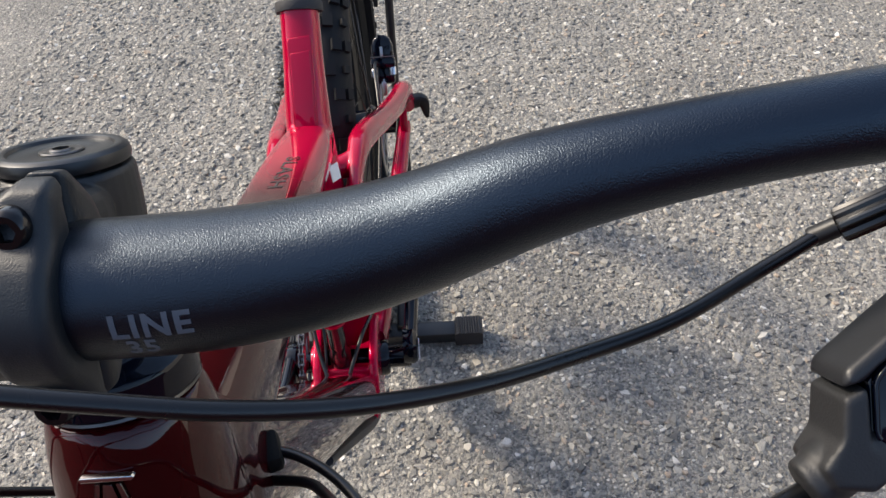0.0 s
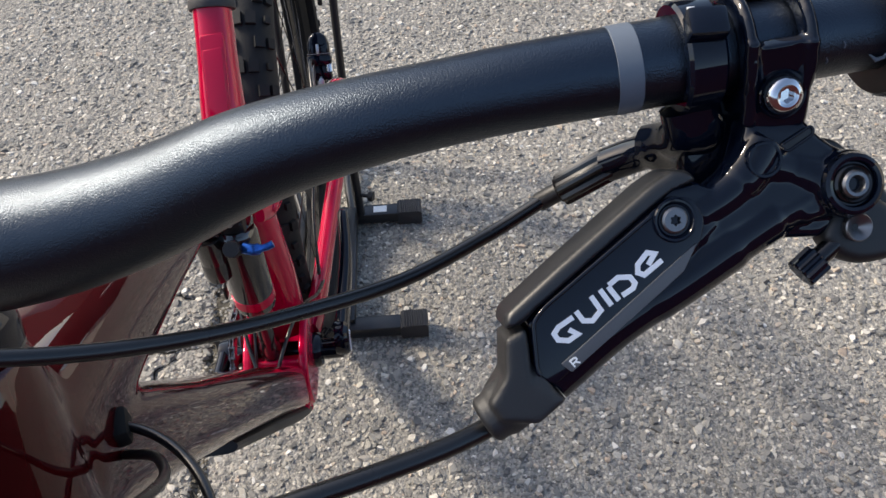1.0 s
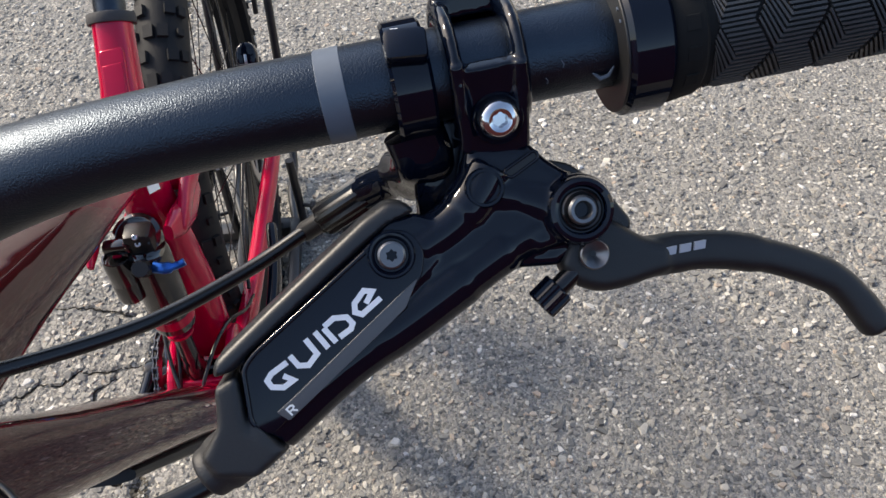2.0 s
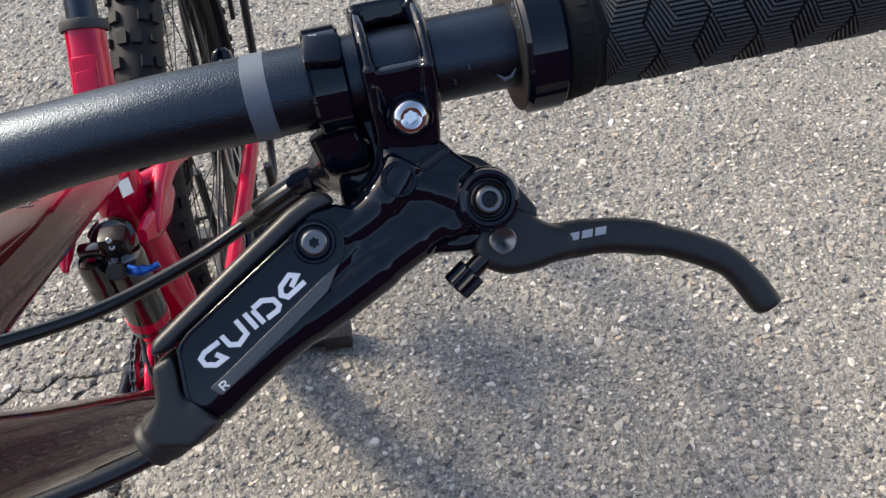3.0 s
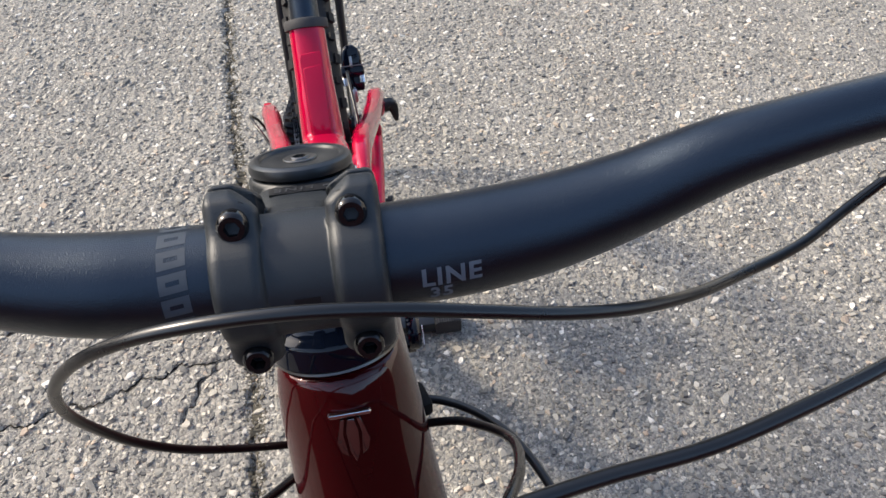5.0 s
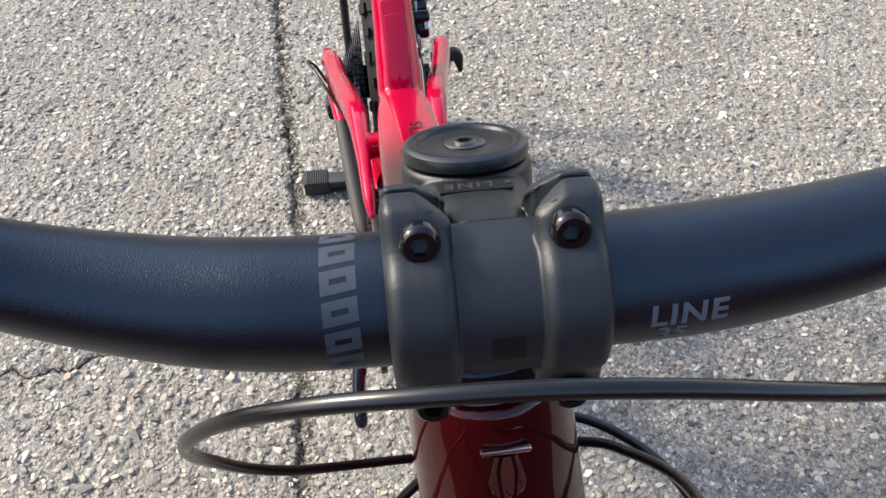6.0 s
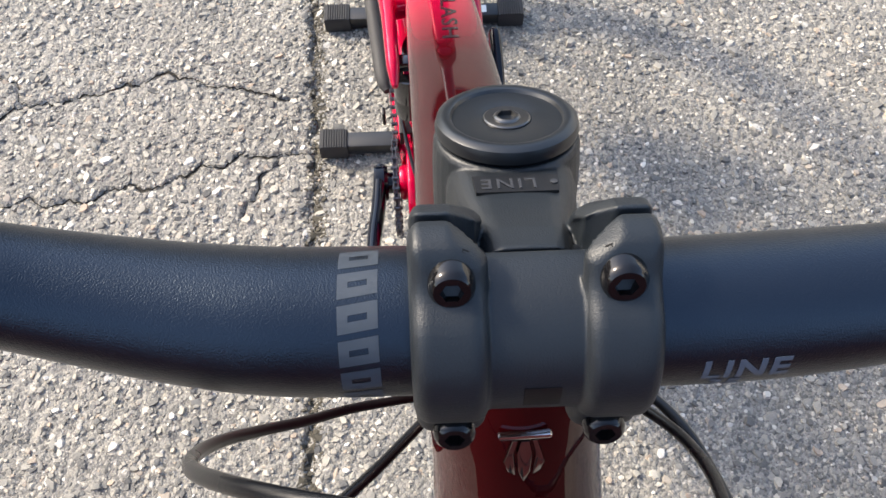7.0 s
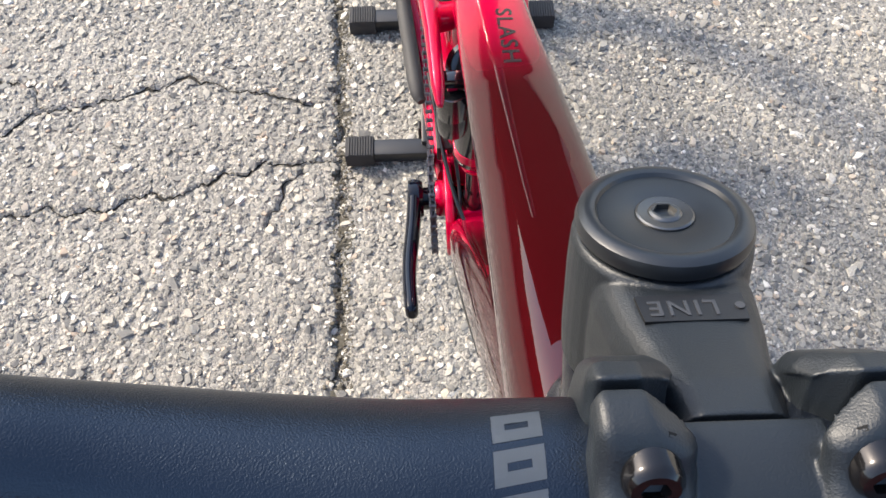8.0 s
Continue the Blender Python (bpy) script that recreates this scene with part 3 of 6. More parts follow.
part("grey_stripe", bar_ring(0.2432, 0.2492, 0.0002, inner=-0.001, lip=0.0001), GREY_MARK, handlebar, "grey painted stripe")


def bar_text(body, size, x0, a0, spacing=1.0):
    return lettering(body, size, 0.00006, lambda u, v, w: on_bar(x0 + u, a0 + v / 0.0193, 0.00010 + w), spacing, 0.0, 0.03, True)


part("printing", bar_text("LINE", 0.0098, 0.0515, radians(14), 1.12), GREY_MARK, handlebar, "grey printed lettering", smooth=0)
part("printing", bar_text("35", 0.0080, 0.0478, radians(-8), 1.15), GREY_MARK, handlebar, "dim grey printed lettering", smooth=0)


def bar_glyph(x0, x1, a0, a1, pen=0.0025, lean=0.0016):
    """A hollow four-sided mark wrapped on the bar."""
    bm, turn = bmesh.new(), (a1 - a0) * pen / (0.0188 * abs(a1 - a0))
    for u0, u1, v0, v1 in ((x0, x0 + pen, a0, a1), (x1 - pen, x1, a0, a1), (x0 + pen, x1 - pen, a0, a0 + turn), (x0 + pen, x1 - pen, a1 - turn, a1)):
        grid = [[bm.verts.new(on_bar(u0 + (u1 - u0) * i / 2, v0 + (v1 - v0) * j / 4 + lean / 0.0188 * (u0 + (u1 - u0) * i / 2 - x0) / (x1 - x0), 0.00012)) for i in range(3)] for j in range(5)]
        for j in range(4):
            for i in range(2):
                bm.faces.new((grid[j][i], grid[j][i + 1], grid[j + 1][i + 1], grid[j + 1][i]))
    bmesh.ops.extrude_face_region(bm, geom=list(bm.faces))
    return bm


for a0 in (127, 102, 77, 52, 27, 2):
    part("printed_mark", bar_glyph(-0.0470, -0.0374, radians(a0), radians(a0 - 20)), GREY_MARK, handlebar, "grey printed mark", smooth=0)

# stem: x across, a along the steerer, b ahead
A_UP, B_FWD = Vector((0, 0.42, 0.9075)).normalized(), Vector((0, -0.9075, 0.42)).normalized()
BAR_MID = Vector((0, -0.4985, 1.0515))


def stem_point(x, a, b):
    return BAR_MID + Vector((x, 0, 0)) + A_UP * a + B_FWD * b


STEM = Matrix.Translation(BAR_MID) @ Matrix((B_FWD, A_UP, Vector((1, 0, 0)))).transposed().to_4x4()
STEERER = Matrix.Translation(stem_point(0, 0, -0.0628)) @ Matrix((Vector((1, 0, 0)), -B_FWD, A_UP)).transposed().to_4x4()

bm = bmesh.new()
loops = []
for b, w, top, low in ((-0.0008, 0.0125, 0.0225, -0.0225), (-0.010, 0.0135, 0.0222, -0.022), (-0.022, 0.0155, 0.0205, -0.021), (-0.032, 0.0178, 0.0195, -0.0205), (-0.044, 0.0195, 0.0190, -0.0205), (-0.060, 0.0190, 0.0190, -0.0205)):
    mid, half = (top + low) / 2, (top - low) / 2
    loops.append([stem_point(u, mid + v, b) for u, v in section(w, half, 28, 4.5)])
rings(bm, loops)
lathe([(0.0200, -0.0220), (0.0226, -0.0205), (0.0230, -0.012), (0.0230, 0.010), (0.0226, 0.0180), (0.0216, 0.0197), (0.0190, 0.0200)], 40, STEERER, bm)
EAR = [(0.0001, 0.0342), (-0.0050, 0.0334), (-0.0105, 0.0288), (-0.0160, 0.0235), (-0.0205, 0.012), (-0.0215, 0), (-0.0205, -0.012), (-0.0160, -0.0235), (-0.0105, -0.0300), (-0.0060, -0.0330), (0.0001, -0.0325)]
def taper_inward(bm, outer):
    """Cut the inner side of both ears back towards their tops."""
    back = STEM.inverted()
    for v in bm.verts:
        b, a, x = back @ v.co
        if abs(x) > 0.0105 and a > 0.0262:
            t = min((a - 0.0262) / 0.0075, 1.0)
            keep = outer - (outer - abs(x)) * (1 - 0.36 * t * t * (3 - 2 * t))
            v.co = STEM @ Vector((b, a, math.copysign(keep, x)))


for x in (-0.0205, 0.0205):
    slab([Vector(p) for p in EAR], x - 0.0092, x + 0.0092, 0.0044, 0.0044, STEM, 4, bm)
taper_inward(bm, 0.0297)
stem = part("stem", blend(bm, 0.0005, 3), STEM_BLACK, bike, "sandblasted black stem with four bolts", smooth=70)

bm = bmesh.new()
RIB = [(0.0020, 0.0336), (0.0055, 0.0336), (0.0100, 0.0320), (0.0122, 0.0288), (0.0150, 0.0215), (0.0215, 0.0150), (0.0252, 0.0070), (0.0262, 0), (0.0252, -0.0070), (0.0215, -0.0150), (0.0150, -0.0215), (0.0120, -0.0285), (0.0095, -0.0315), (0.0050, -0.0330), (0.0019, -0.0325)]
for x in (-0.0205, 0.0205):
    slab(smooth_line([(*p, 0) for p in RIB], 4), x - 0.0095, x + 0.0095, 0.0046, 0.0046, STEM, 5, bm)
taper_inward(bm, 0.0300)
plate = [(0.0009, 0.0228)] + [(0.0230 * math.cos(radians(t)), 0.0230 * math.sin(radians(t))) for t in range(82, -83, -4)] + [(0.0013, -0.0228)]
slab([Vector(p) for p in plate], -0.0150, 0.0150, 0, 0, STEM, 1, bm)
faceplate = part("faceplate", blend(bm, 0.0005, 3), STEM_BLACK, stem, smooth=70)
for x in (-0.0199, 0.0199):
    for a in (0.0240, -0.0262):
        m = axis_frame(stem_point(x, a, 0.0088), B_FWD + A_UP * (-0.04 if a > 0 else -0.10))
        # Near-black ring paints the dark gap round the recessed bolt head.
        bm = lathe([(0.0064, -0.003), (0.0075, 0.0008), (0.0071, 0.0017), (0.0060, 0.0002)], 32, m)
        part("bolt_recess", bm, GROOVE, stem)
        socket_bolt("bolt", m, 0.0056, 0.0084, DARK_BOLT, stem, "black socket bolt")

cap_m = STEERER @ Matrix.Translation((0, 0, 0.0209))
bm = lathe([(0.0180, -0.0014), (0.0180, 0.0), (0.0216, 0.0002), (0.0220, 0.0020), (0.0214, 0.0042), (0.0200, 0.0052), (0.0182, 0.0054), (0.0172, 0.0050), (0.0166, 0.0040), (0.0080, 0.0040), (0.0070, 0.0036), (0.0, 0.0036)], 56, cap_m)
top_cap = part("top_cap", bm, CAP_BLACK, stem, "round black steerer cap")
part("washer", lathe([(0.0072, 0.0030), (0.0072, 0.0042), (0.0067, 0.0045), (0.0042, 0.0043), (0.0042, 0.0030)], 40, cap_m, cap=False), WASHER, top_cap, "dark grey steel washer")
socket_bolt("bolt", cap_m @ Matrix.Translation((0, 0, 0.0012)), 0.0044, 0.0038, WASHER, top_cap, "steel cap bolt", key=0.68)


def stem_top(u, v, w):
    """Text on the stem's sloping top, read from behind."""
    return stem_point(-u, 0.0199 + w + 0.0003, -0.0335 + v)


bm = bmesh.new()
loops = [[stem_top(u, v, w) for u, v in ((-0.0122, -0.0042), (0.0122, -0.0042), (0.0114, 0.0042), (-0.0114, 0.0042))] for w in (-0.001, -0.0001)]
rings(bm, loops)
part("decal", bm, MATTE, stem, "black label", smooth=0)
part("printing", lettering("LINE", 0.0068, 0.0003, lambda u, v, w: stem_top(u + 0.002, v, w), 1.2), FAINT_MARK, stem, "grey printed lettering", smooth=0)
bm = lathe([(0.0, 0.0), (0.0011, 0.0), (0.0011, 0.0003), (0.0, 0.0003)], 16, Matrix.Translation(stem_top(-0.0105, 0, 0)) @ STEERER.to_3x3().to_4x4())
part("printed_mark", bm, FAINT_MARK, stem, smooth=0)
bm = bmesh.new()
rings(bm, [[stem_point(x, -r * math.sin(radians(a)), r * math.cos(radians(a))) for r, x in ((0.0226, -0.003), (0.02325, -0.003), (0.02325, 0.006), (0.0226, 0.006))] for a in range(5, 29, 3)])
part("decal", bm, BROWN_MARK, faceplate, "dark brown square mark", smooth=0)


def steer(s):
    """A point s metres along the steerer from the cap; the front end leans a touch."""
    return stem_point(-0.05 * min(s + 0.03, 0), 0.0263 + s, -0.0628)


def steer_lathe(profile, n=40):
    axis = (steer(-0.03) - steer(-0.23)).normalized()
    return lathe([(r, s + 0.09) for r, s in profile], n, axis_frame(steer(-0.09), axis))


part("headset_cover", steer_lathe([(0.018, -0.0465), (0.0225, -0.0475), (0.0230, -0.0500), (0.0232, -0.0640), (0.0236, -0.0690), (0.0246, -0.0722), (0.0264, -0.0748), (0.0284, -0.0768), (0.0291, -0.0780), (0.0293, -0.0800), (0.0292, -0.0890), (0.02, -0.0898)]), GLOSS, bike, "gloss black headset cover")
part("headset_ring", steer_lathe([(0.0200, -0.0895), (0.0288, -0.0897), (0.0291, -0.0908), (0.0200, -0.0912)]), WASHER, bike, "thin dark steel ring")

def tube(name, pts, sizes, mat, parent=bike, label="", n=20, power=2.0, up=(0, 0.5, 0.87), m=TURN_FRAME, per=6):
    line = smooth_line(pts, per)
    if isinstance(sizes, (list, tuple)):
        ws = [s if isinstance(s, (list, tuple)) else (s, s) for s in sizes]
        full = []
        for i, p in enumerate(line):
            k = i / (len(line) - 1) * (len(ws) - 1)
            j = min(int(k), len(ws) - 2)
            full.append(tuple(ws[j][q] + (ws[j + 1][q] - ws[j][q]) * (k - j) for q in (0, 1)))
    else:
        full = [(sizes, sizes)] * len(line)
    return part(name, sweep(line, full, n, power, up), mat, parent, label, m)

def tube_mesh(pts, sizes, n=20, power=2.0, up=(0, 0.5, 0.87), bm=None, per=6):
    line = smooth_line(pts, per)
    ws = [s if isinstance(s, (list, tuple)) else (s, s) for s in sizes]
    full = []
    for i, p in enumerate(line):
        k = i / (len(line) - 1) * (len(ws) - 1)
        j = min(int(k), len(ws) - 2)
        full.append(tuple(ws[j][q] + (ws[j + 1][q] - ws[j][q]) * (k - j) for q in (0, 1)))
    return sweep(line, full, n, power, up, bm=bm)


# main frame: head, top, down and seat tubes run into one another
bm = steer_lathe([(0.024, -0.0918), (0.0292, -0.0920), (0.0300, -0.097), (0.0322, -0.108), (0.0334, -0.122), (0.0342, -0.140), (0.0352, -0.160), (0.0366, -0.180), (0.0374, -0.195), (0.0374, -0.232), (0.0366, -0.241), (0.030, -0.242)], 48)
tube_mesh([(0.005, -0.478, 0.905), (0.004, -0.40, 0.880), (0.003, -0.30, 0.836), (0.002, -0.20, 0.790), (0, -0.10, 0.745), (0, -0.02, 0.708), (0, 0.035, 0.680)], [(0.034, 0.040), (0.034, 0.031), (0.032, 0.025), (0.031, 0.022), (0.029, 0.021), (0.027, 0.021), (0.023, 0.022)], 48, 3.2, bm=bm)
tube_mesh([(0.007, -0.485, 0.890), (0.006, -0.44, 0.848), (0.004, -0.35, 0.732), (0.002, -0.25, 0.602), (0, -0.15, 0.470), (0, -0.06, 0.350), (0, -0.02, 0.318)], [(0.034, 0.040), (0.034, 0.033), (0.034, 0.029), (0.035, 0.029), (0.036, 0.029), (0.038, 0.030), (0.034, 0.026)], 32, 3.8, (0, 0.8, 0.6), bm)
tube_mesh([(0, 0.1147, 0.791), (0, 0.102, 0.7755), (0, 0.074, 0.7435), (0, 0.038, 0.700), (0, 0.022, 0.640), (0, 0.020, 0.56), (0, 0.028, 0.47), (0, 0.026, 0.37)], [0.0200, 0.0200, 0.0208, 0.0235, (0.025, 0.026), (0.026, 0.031), (0.026, 0.034), (0.026, 0.034)], 36, 2.5, (1, 0, 0), bm)
main_frame = part("frame", blend(bm, 0.0016, 50), FADE, bike, "glossy frame fading from smoky black to red", m=TURN_FRAME, smooth=75)
head_tube = top_tube = main_frame
# raised flat on the front of the seat tube
panel_m = axis_frame((0, 0.0445, 0.7410), (0, -0.754, 0.657), (1, 0, 0))
bm = slab([Vector(p) for p in ((-0.0118, -0.043), (0.0125, -0.043), (0.0128, 0.046), (0.0112, 0.051), (-0.0110, 0.049), (-0.0124, 0.044))], -0.006, 0.0020, 0.0012, 0, panel_m, 3)
slab([Vector(p) for p in ((-0.0098, -0.040), (0.0104, -0.040), (0.0106, 0.031), (0.0095, 0.036), (-0.0092, 0.034), (-0.0102, 0.030))], 0.0, 0.0032, 0.0009, 0, panel_m, 3, bm)
part("tube_facet", bm, RED, main_frame, "raised glossy red flat on the seat tube", m=Matrix())

# slim chrome badge on the front of the head tube: a bar over a fan of three blades
BADGE_M = axis_frame(steer(-0.119) + B_FWD * 0.0335, B_FWD, (1, 0, 0))


def badge_piece(outline, z=-0.0006):
    bm = bmesh.new()
    slab([Vector(p) for p in outline], z - 0.0010, z + 0.0016, 0.0005, 0, BADGE_M, 2, bm)
    return bm


head_badge = part("head_badge", badge_piece([(-0.0095, 0.0108), (-0.0088, 0.0096), (0.0088, 0.0096), (0.0095, 0.0108), (0.0088, 0.0116), (-0.0088, 0.0116)]), CHROME, head_tube, "slim chrome badge")
part("badge_blade", badge_piece([(-0.0016, 0.0085), (-0.0028, 0.0020), (-0.0022, -0.0080), (0.0, -0.0140), (0.0022, -0.0080), (0.0028, 0.0020), (0.0016, 0.0085)][::-1]), DARK_CHROME, head_badge, "dark chrome centre blade")
for q in (1, -1):
    blade = [(q * x, y) for x, y in ((0.0026, 0.0085), (0.0044, 0.0085), (0.0074, -0.0030), (0.0060, -0.0080), (0.0030, -0.0105), (0.0040, 0.0010))]
    part("badge_blade", badge_piece(blade[::-1] if q > 0 else blade, -0.0010), DARK_CHROME, head_badge)


SEAT_AXIS = Vector((0, 0.62, 0.785)).normalized()
collar_m = axis_frame((0, 0.1073, 0.7819), SEAT_AXIS)
collar = part("seat_collar", lathe([(0.0185, 0.006), (0.0236, 0.006), (0.0242, 0.0075), (0.0242, 0.0145), (0.0236, 0.016), (0.0205, 0.0165), (0.0165, 0.0175)], 36, collar_m), STAND_RUBBER, bike, "black seatpost collar", m=TURN_FRAME)
part("seatpost", sweep([collar_m @ Vector((0, 0, -0.02)), collar_m @ Vector((0, 0, 0.205))], 0.0158, 28), BAR_BLACK, bike, "black dropper seatpost", m=TURN_FRAME)

# bottom bracket, shock and rear triangle, in the frame's own straight plane
SIDE = Matrix(((0, 0, 1, 0), (1, 0, 0, 0), (0, 1, 0, 0), (0, 0, 0, 1)))  # outline (y, z), thickness along x


def side_slab(outline, x0, x1, rim=0.002, bm=None, per=0):
    pts = smooth_loop([(*p, 0) for p in outline], per) if per else [Vector(p) for p in outline]
    return slab(pts, x0, x1, rim, rim, SIDE, 3, bm)


CHEEK = [(-0.075, 0.330), (-0.078, 0.372), (-0.052, 0.402), (-0.010, 0.408), (0.030, 0.398), (0.050, 0.360), (0.040, 0.320), (0.0, 0.308), (-0.045, 0.312)]
bm = side_slab(CHEEK, -0.040, -0.029, 0.003, per=3)
side_slab(CHEEK, 0.029, 0.040, 0.003, bm, per=3)
box(0.070, 0.022, 0.070, 0.004, Matrix.Translation((0, -0.062, 0.360)) @ Matrix.Rotation(radians(-35), 4, "X"), bm)
box(0.070, 0.12, 0.030, 0.006, Matrix.Translation((0, -0.015, 0.322)), bm)
part("bottom_bracket_shell", blend(bm, 0.0012, 4), RED, bike, "red bottom bracket housing with open shock well", m=TURN_FRAME)
lat = Matrix.Translation((0, 0, 0.345)) @ Matrix.Rotation(radians(90), 4, "Y")
part("bearing_cup", lathe([(0.0195, 0.036), (0.0235, 0.038), (0.0235, 0.046), (0.021, 0.050), (0.016, 0.050)], 36, lat), GLOSS, bike, "black bearing cup", m=TURN_FRAME)
part("bearing_cup", lathe([(0.0195, -0.036), (0.0235, -0.038), (0.0235, -0.046), (0.021, -0.050), (0.016, -0.050)], 36, lat), RED, bike, "red bearing cup", m=TURN_FRAME)
tube("skid_plate", [(0, -0.30, 0.640), (0, -0.20, 0.508), (0, -0.11, 0.388), (0, -0.05, 0.318), (0, 0.0, 0.302)], [(0.028, 0.006), (0.032, 0.008), (0.034, 0.009), (0.034, 0.008), (0.028, 0.006)], MATTE, label="black rubber frame guard", power=3.0, up=(0, 0.8, 0.6), m=TURN_FRAME @ Matrix.Translation((0, -0.012, -0.010)))

# shock absorber
SHOCK_LOW, SHOCK_TOP = Vector((-0.006, -0.036, 0.384)), Vector((-0.004, -0.034, 0.652))
shock_m = axis_frame(SHOCK_LOW, SHOCK_TOP - SHOCK_LOW)
shock_body = part("shock_shaft", lathe([(0.010, 0.0), (0.0135, 0.004), (0.0135, 0.030), (0.0105, 0.036), (0.0105, 0.125), (0.012, 0.13)], 28, shock_m), SHOCK_GREY, bike, "dark grey shock shaft", m=TURN_FRAME)
shock_can = part("shock_air_can", lathe([(0.014, 0.104), (0.0225, 0.106), (0.0238, 0.112), (0.0238, 0.220), (0.021, 0.228), (0.016, 0.232)], 36, shock_m), SHOCK_GREY, bike, "dark grey shock air can", m=TURN_FRAME)
part("red_band", lathe([(0.0235, 0.116), (0.0243, 0.1165), (0.0243, 0.129), (0.0235, 0.1295)], 36, shock_m), RED, shock_can, "red band")
part("shock_ring", lathe([(0.0105, 0.088), (0.0160, 0.0885), (0.0160, 0.0925), (0.0105, 0.093)], 28, shock_m), RED, shock_body, "red travel ring")
part("shock_eyelet", box(0.030, 0.026, 0.030, 0.006, shock_m @ Matrix.Translation((0, 0, 0.240))), MATTE, bike, "black shock mount", m=TURN_FRAME)
res_m = shock_m @ Matrix.Translation((-0.026, -0.014, 0.036))
part("shock_reservoir", lathe([(0.010, 0.134), (0.0142, 0.137), (0.0152, 0.142), (0.0152, 0.162), (0.0149, 0.163), (0.0152, 0.164), (0.0152, 0.190), (0.0144, 0.196), (0.0125, 0.196), (0.0122, 0.193), (0.0, 0.193)], 32, res_m), SHOCK_GREY, bike, "dark grey shock reservoir", m=TURN_FRAME)
part("reservoir_neck", box(0.030, 0.014, 0.014, 0.004, shock_m @ Matrix.Translation((-0.022, -0.008, 0.240))), SHOCK_GREY, bike, "black reservoir neck", m=TURN_FRAME)
part("shock_dial", slab([Vector(((0.0085 + 0.001 * (i % 2)) * math.cos(i * math.pi / 12), (0.0085 + 0.001 * (i % 2)) * math.sin(i * math.pi / 12))) for i in range(24)], -0.004, 0.014, 0.001, 0, axis_frame((-0.004, -0.058, 0.604), (0, -0.7, 0.7)), 2), MATTE, bike, "ribbed black damping dial", m=TURN_FRAME, smooth=20)
part("shock_head", lathe([(0.016, -0.004), (0.0255, -0.002), (0.0265, 0.003), (0.0255, 0.012), (0.021, 0.0145), (0.0195, 0.0135), (0.0, 0.0135)], 40, axis_frame((-0.010, -0.022, 0.612), (0, -0.5, 0.87))), SHOCK_GREY, bike, "round black shock head", m=TURN_FRAME)
part("shock_lever", sweep(smooth_line([(0.0055, -0.058, 0.605), (0.0175, -0.062, 0.605), (0.0295, -0.058, 0.603), (0.0375, -0.056, 0.605)], 5), [(0.006, 0.003)] * 8 + [(0.004, 0.0025)] * 8, 10), BLUE, bike, "blue shock lever", m=TURN_FRAME)
for dz in (0.0, 0.010):
    socket_bolt("shock_bolt", axis_frame((-0.004, -0.046, 0.628 + dz), (0, -0.7, 0.7)), 0.0032, 0.003, STEEL, bike, "small steel bolt").matrix_basis = TURN_FRAME

# rear triangle: rockers, and one casting of both seatstays and their bridge
YOKE_SIZES = [(0.003, 0.004), (0.0065, 0.010), (0.0075, 0.0125), (0.012, 0.016), (0.013, 0.016), (0.0125, 0.0155), (0.0135, 0.0165), (0.0135, 0.0165), (0.012, 0.0135)]
bm = bmesh.new()
for s in (-1, 1):
    if s < 0:
        line = [(-0.043, -0.082, 0.636), (-0.044, -0.060, 0.642), (-0.046, 0.000, 0.642), (-0.049, 0.075, 0.632), (-0.058, 0.15, 0.598), (-0.070, 0.25, 0.545), (-0.080, 0.35, 0.498), (-0.088, 0.415, 0.462), (-0.091, 0.440, 0.444)]
    else:
        line = [(0.040, -0.030, 0.626), (0.040, -0.014, 0.630), (0.040, 0.030, 0.632), (0.042, 0.085, 0.630), (0.049, 0.15, 0.600), (0.063, 0.25, 0.545), (0.077, 0.35, 0.494), (0.087, 0.435, 0.454), (0.090, 0.462, 0.408)]
    tube_mesh(line, YOKE_SIZES, 24, 2.6, (0, 0.6, 0.8), bm)
tube_mesh([(-0.047, 0.020, 0.638), (-0.02, 0.028, 0.634), (0.02, 0.046, 0.632), (0.042, 0.060, 0.630)], [0.0145, 0.0125, 0.0125, 0.0145], 20, 2.3, (0, 0, 1), bm)
part("seatstay_yoke", blend(bm, 0.0014, 6), RED, bike, "glossy red seatstays joined by a bridge", m=TURN_FRAME, smooth=75)
for s in (-1, 1):
    out = 0.010 if s < 0 else 0.0
    tube("chainstay", [(0.034 * s, 0.026, 0.350), (0.041 * s, 0.075, 0.346), (0.047 * s, 0.14, 0.342), (0.057 * s, 0.24, 0.346), ((0.072 + out * 0.6) * s, 0.36, 0.362), ((0.083 + out) * s, 0.450, 0.376)], [(0.012, 0.019), (0.012, 0.018), (0.012, 0.016), (0.012, 0.015), (0.012, 0.015), (0.010, 0.015)], RED, label="glossy red chainstay", power=2.8)
    low = 0.030 if s < 0 else 0.0
    tube("rocker_arm", [(0.030 * s, -0.048, 0.640 - low), (0.033 * s, -0.020, 0.628 - low), (0.035 * s, 0.020, 0.612 - low), (0.036 * s, 0.060, 0.606 - low), (0.037 * s, 0.072, 0.606 - low)], [(0.005, 0.008), (0.0095, 0.016), (0.010, 0.018), (0.009, 0.015), (0.004, 0.007)], RED, label="red rocker link", power=2.4)
    part("pivot_bolt", lathe([(0.0085, 0), (0.0085, 0.004), (0.006, 0.006), (0.003, 0.0045)], 24, axis_frame((0.044 * s, 0.006, 0.616 - low), (s, 0, 0))), DARK_BOLT, bike, "black pivot bolt", m=TURN_FRAME)
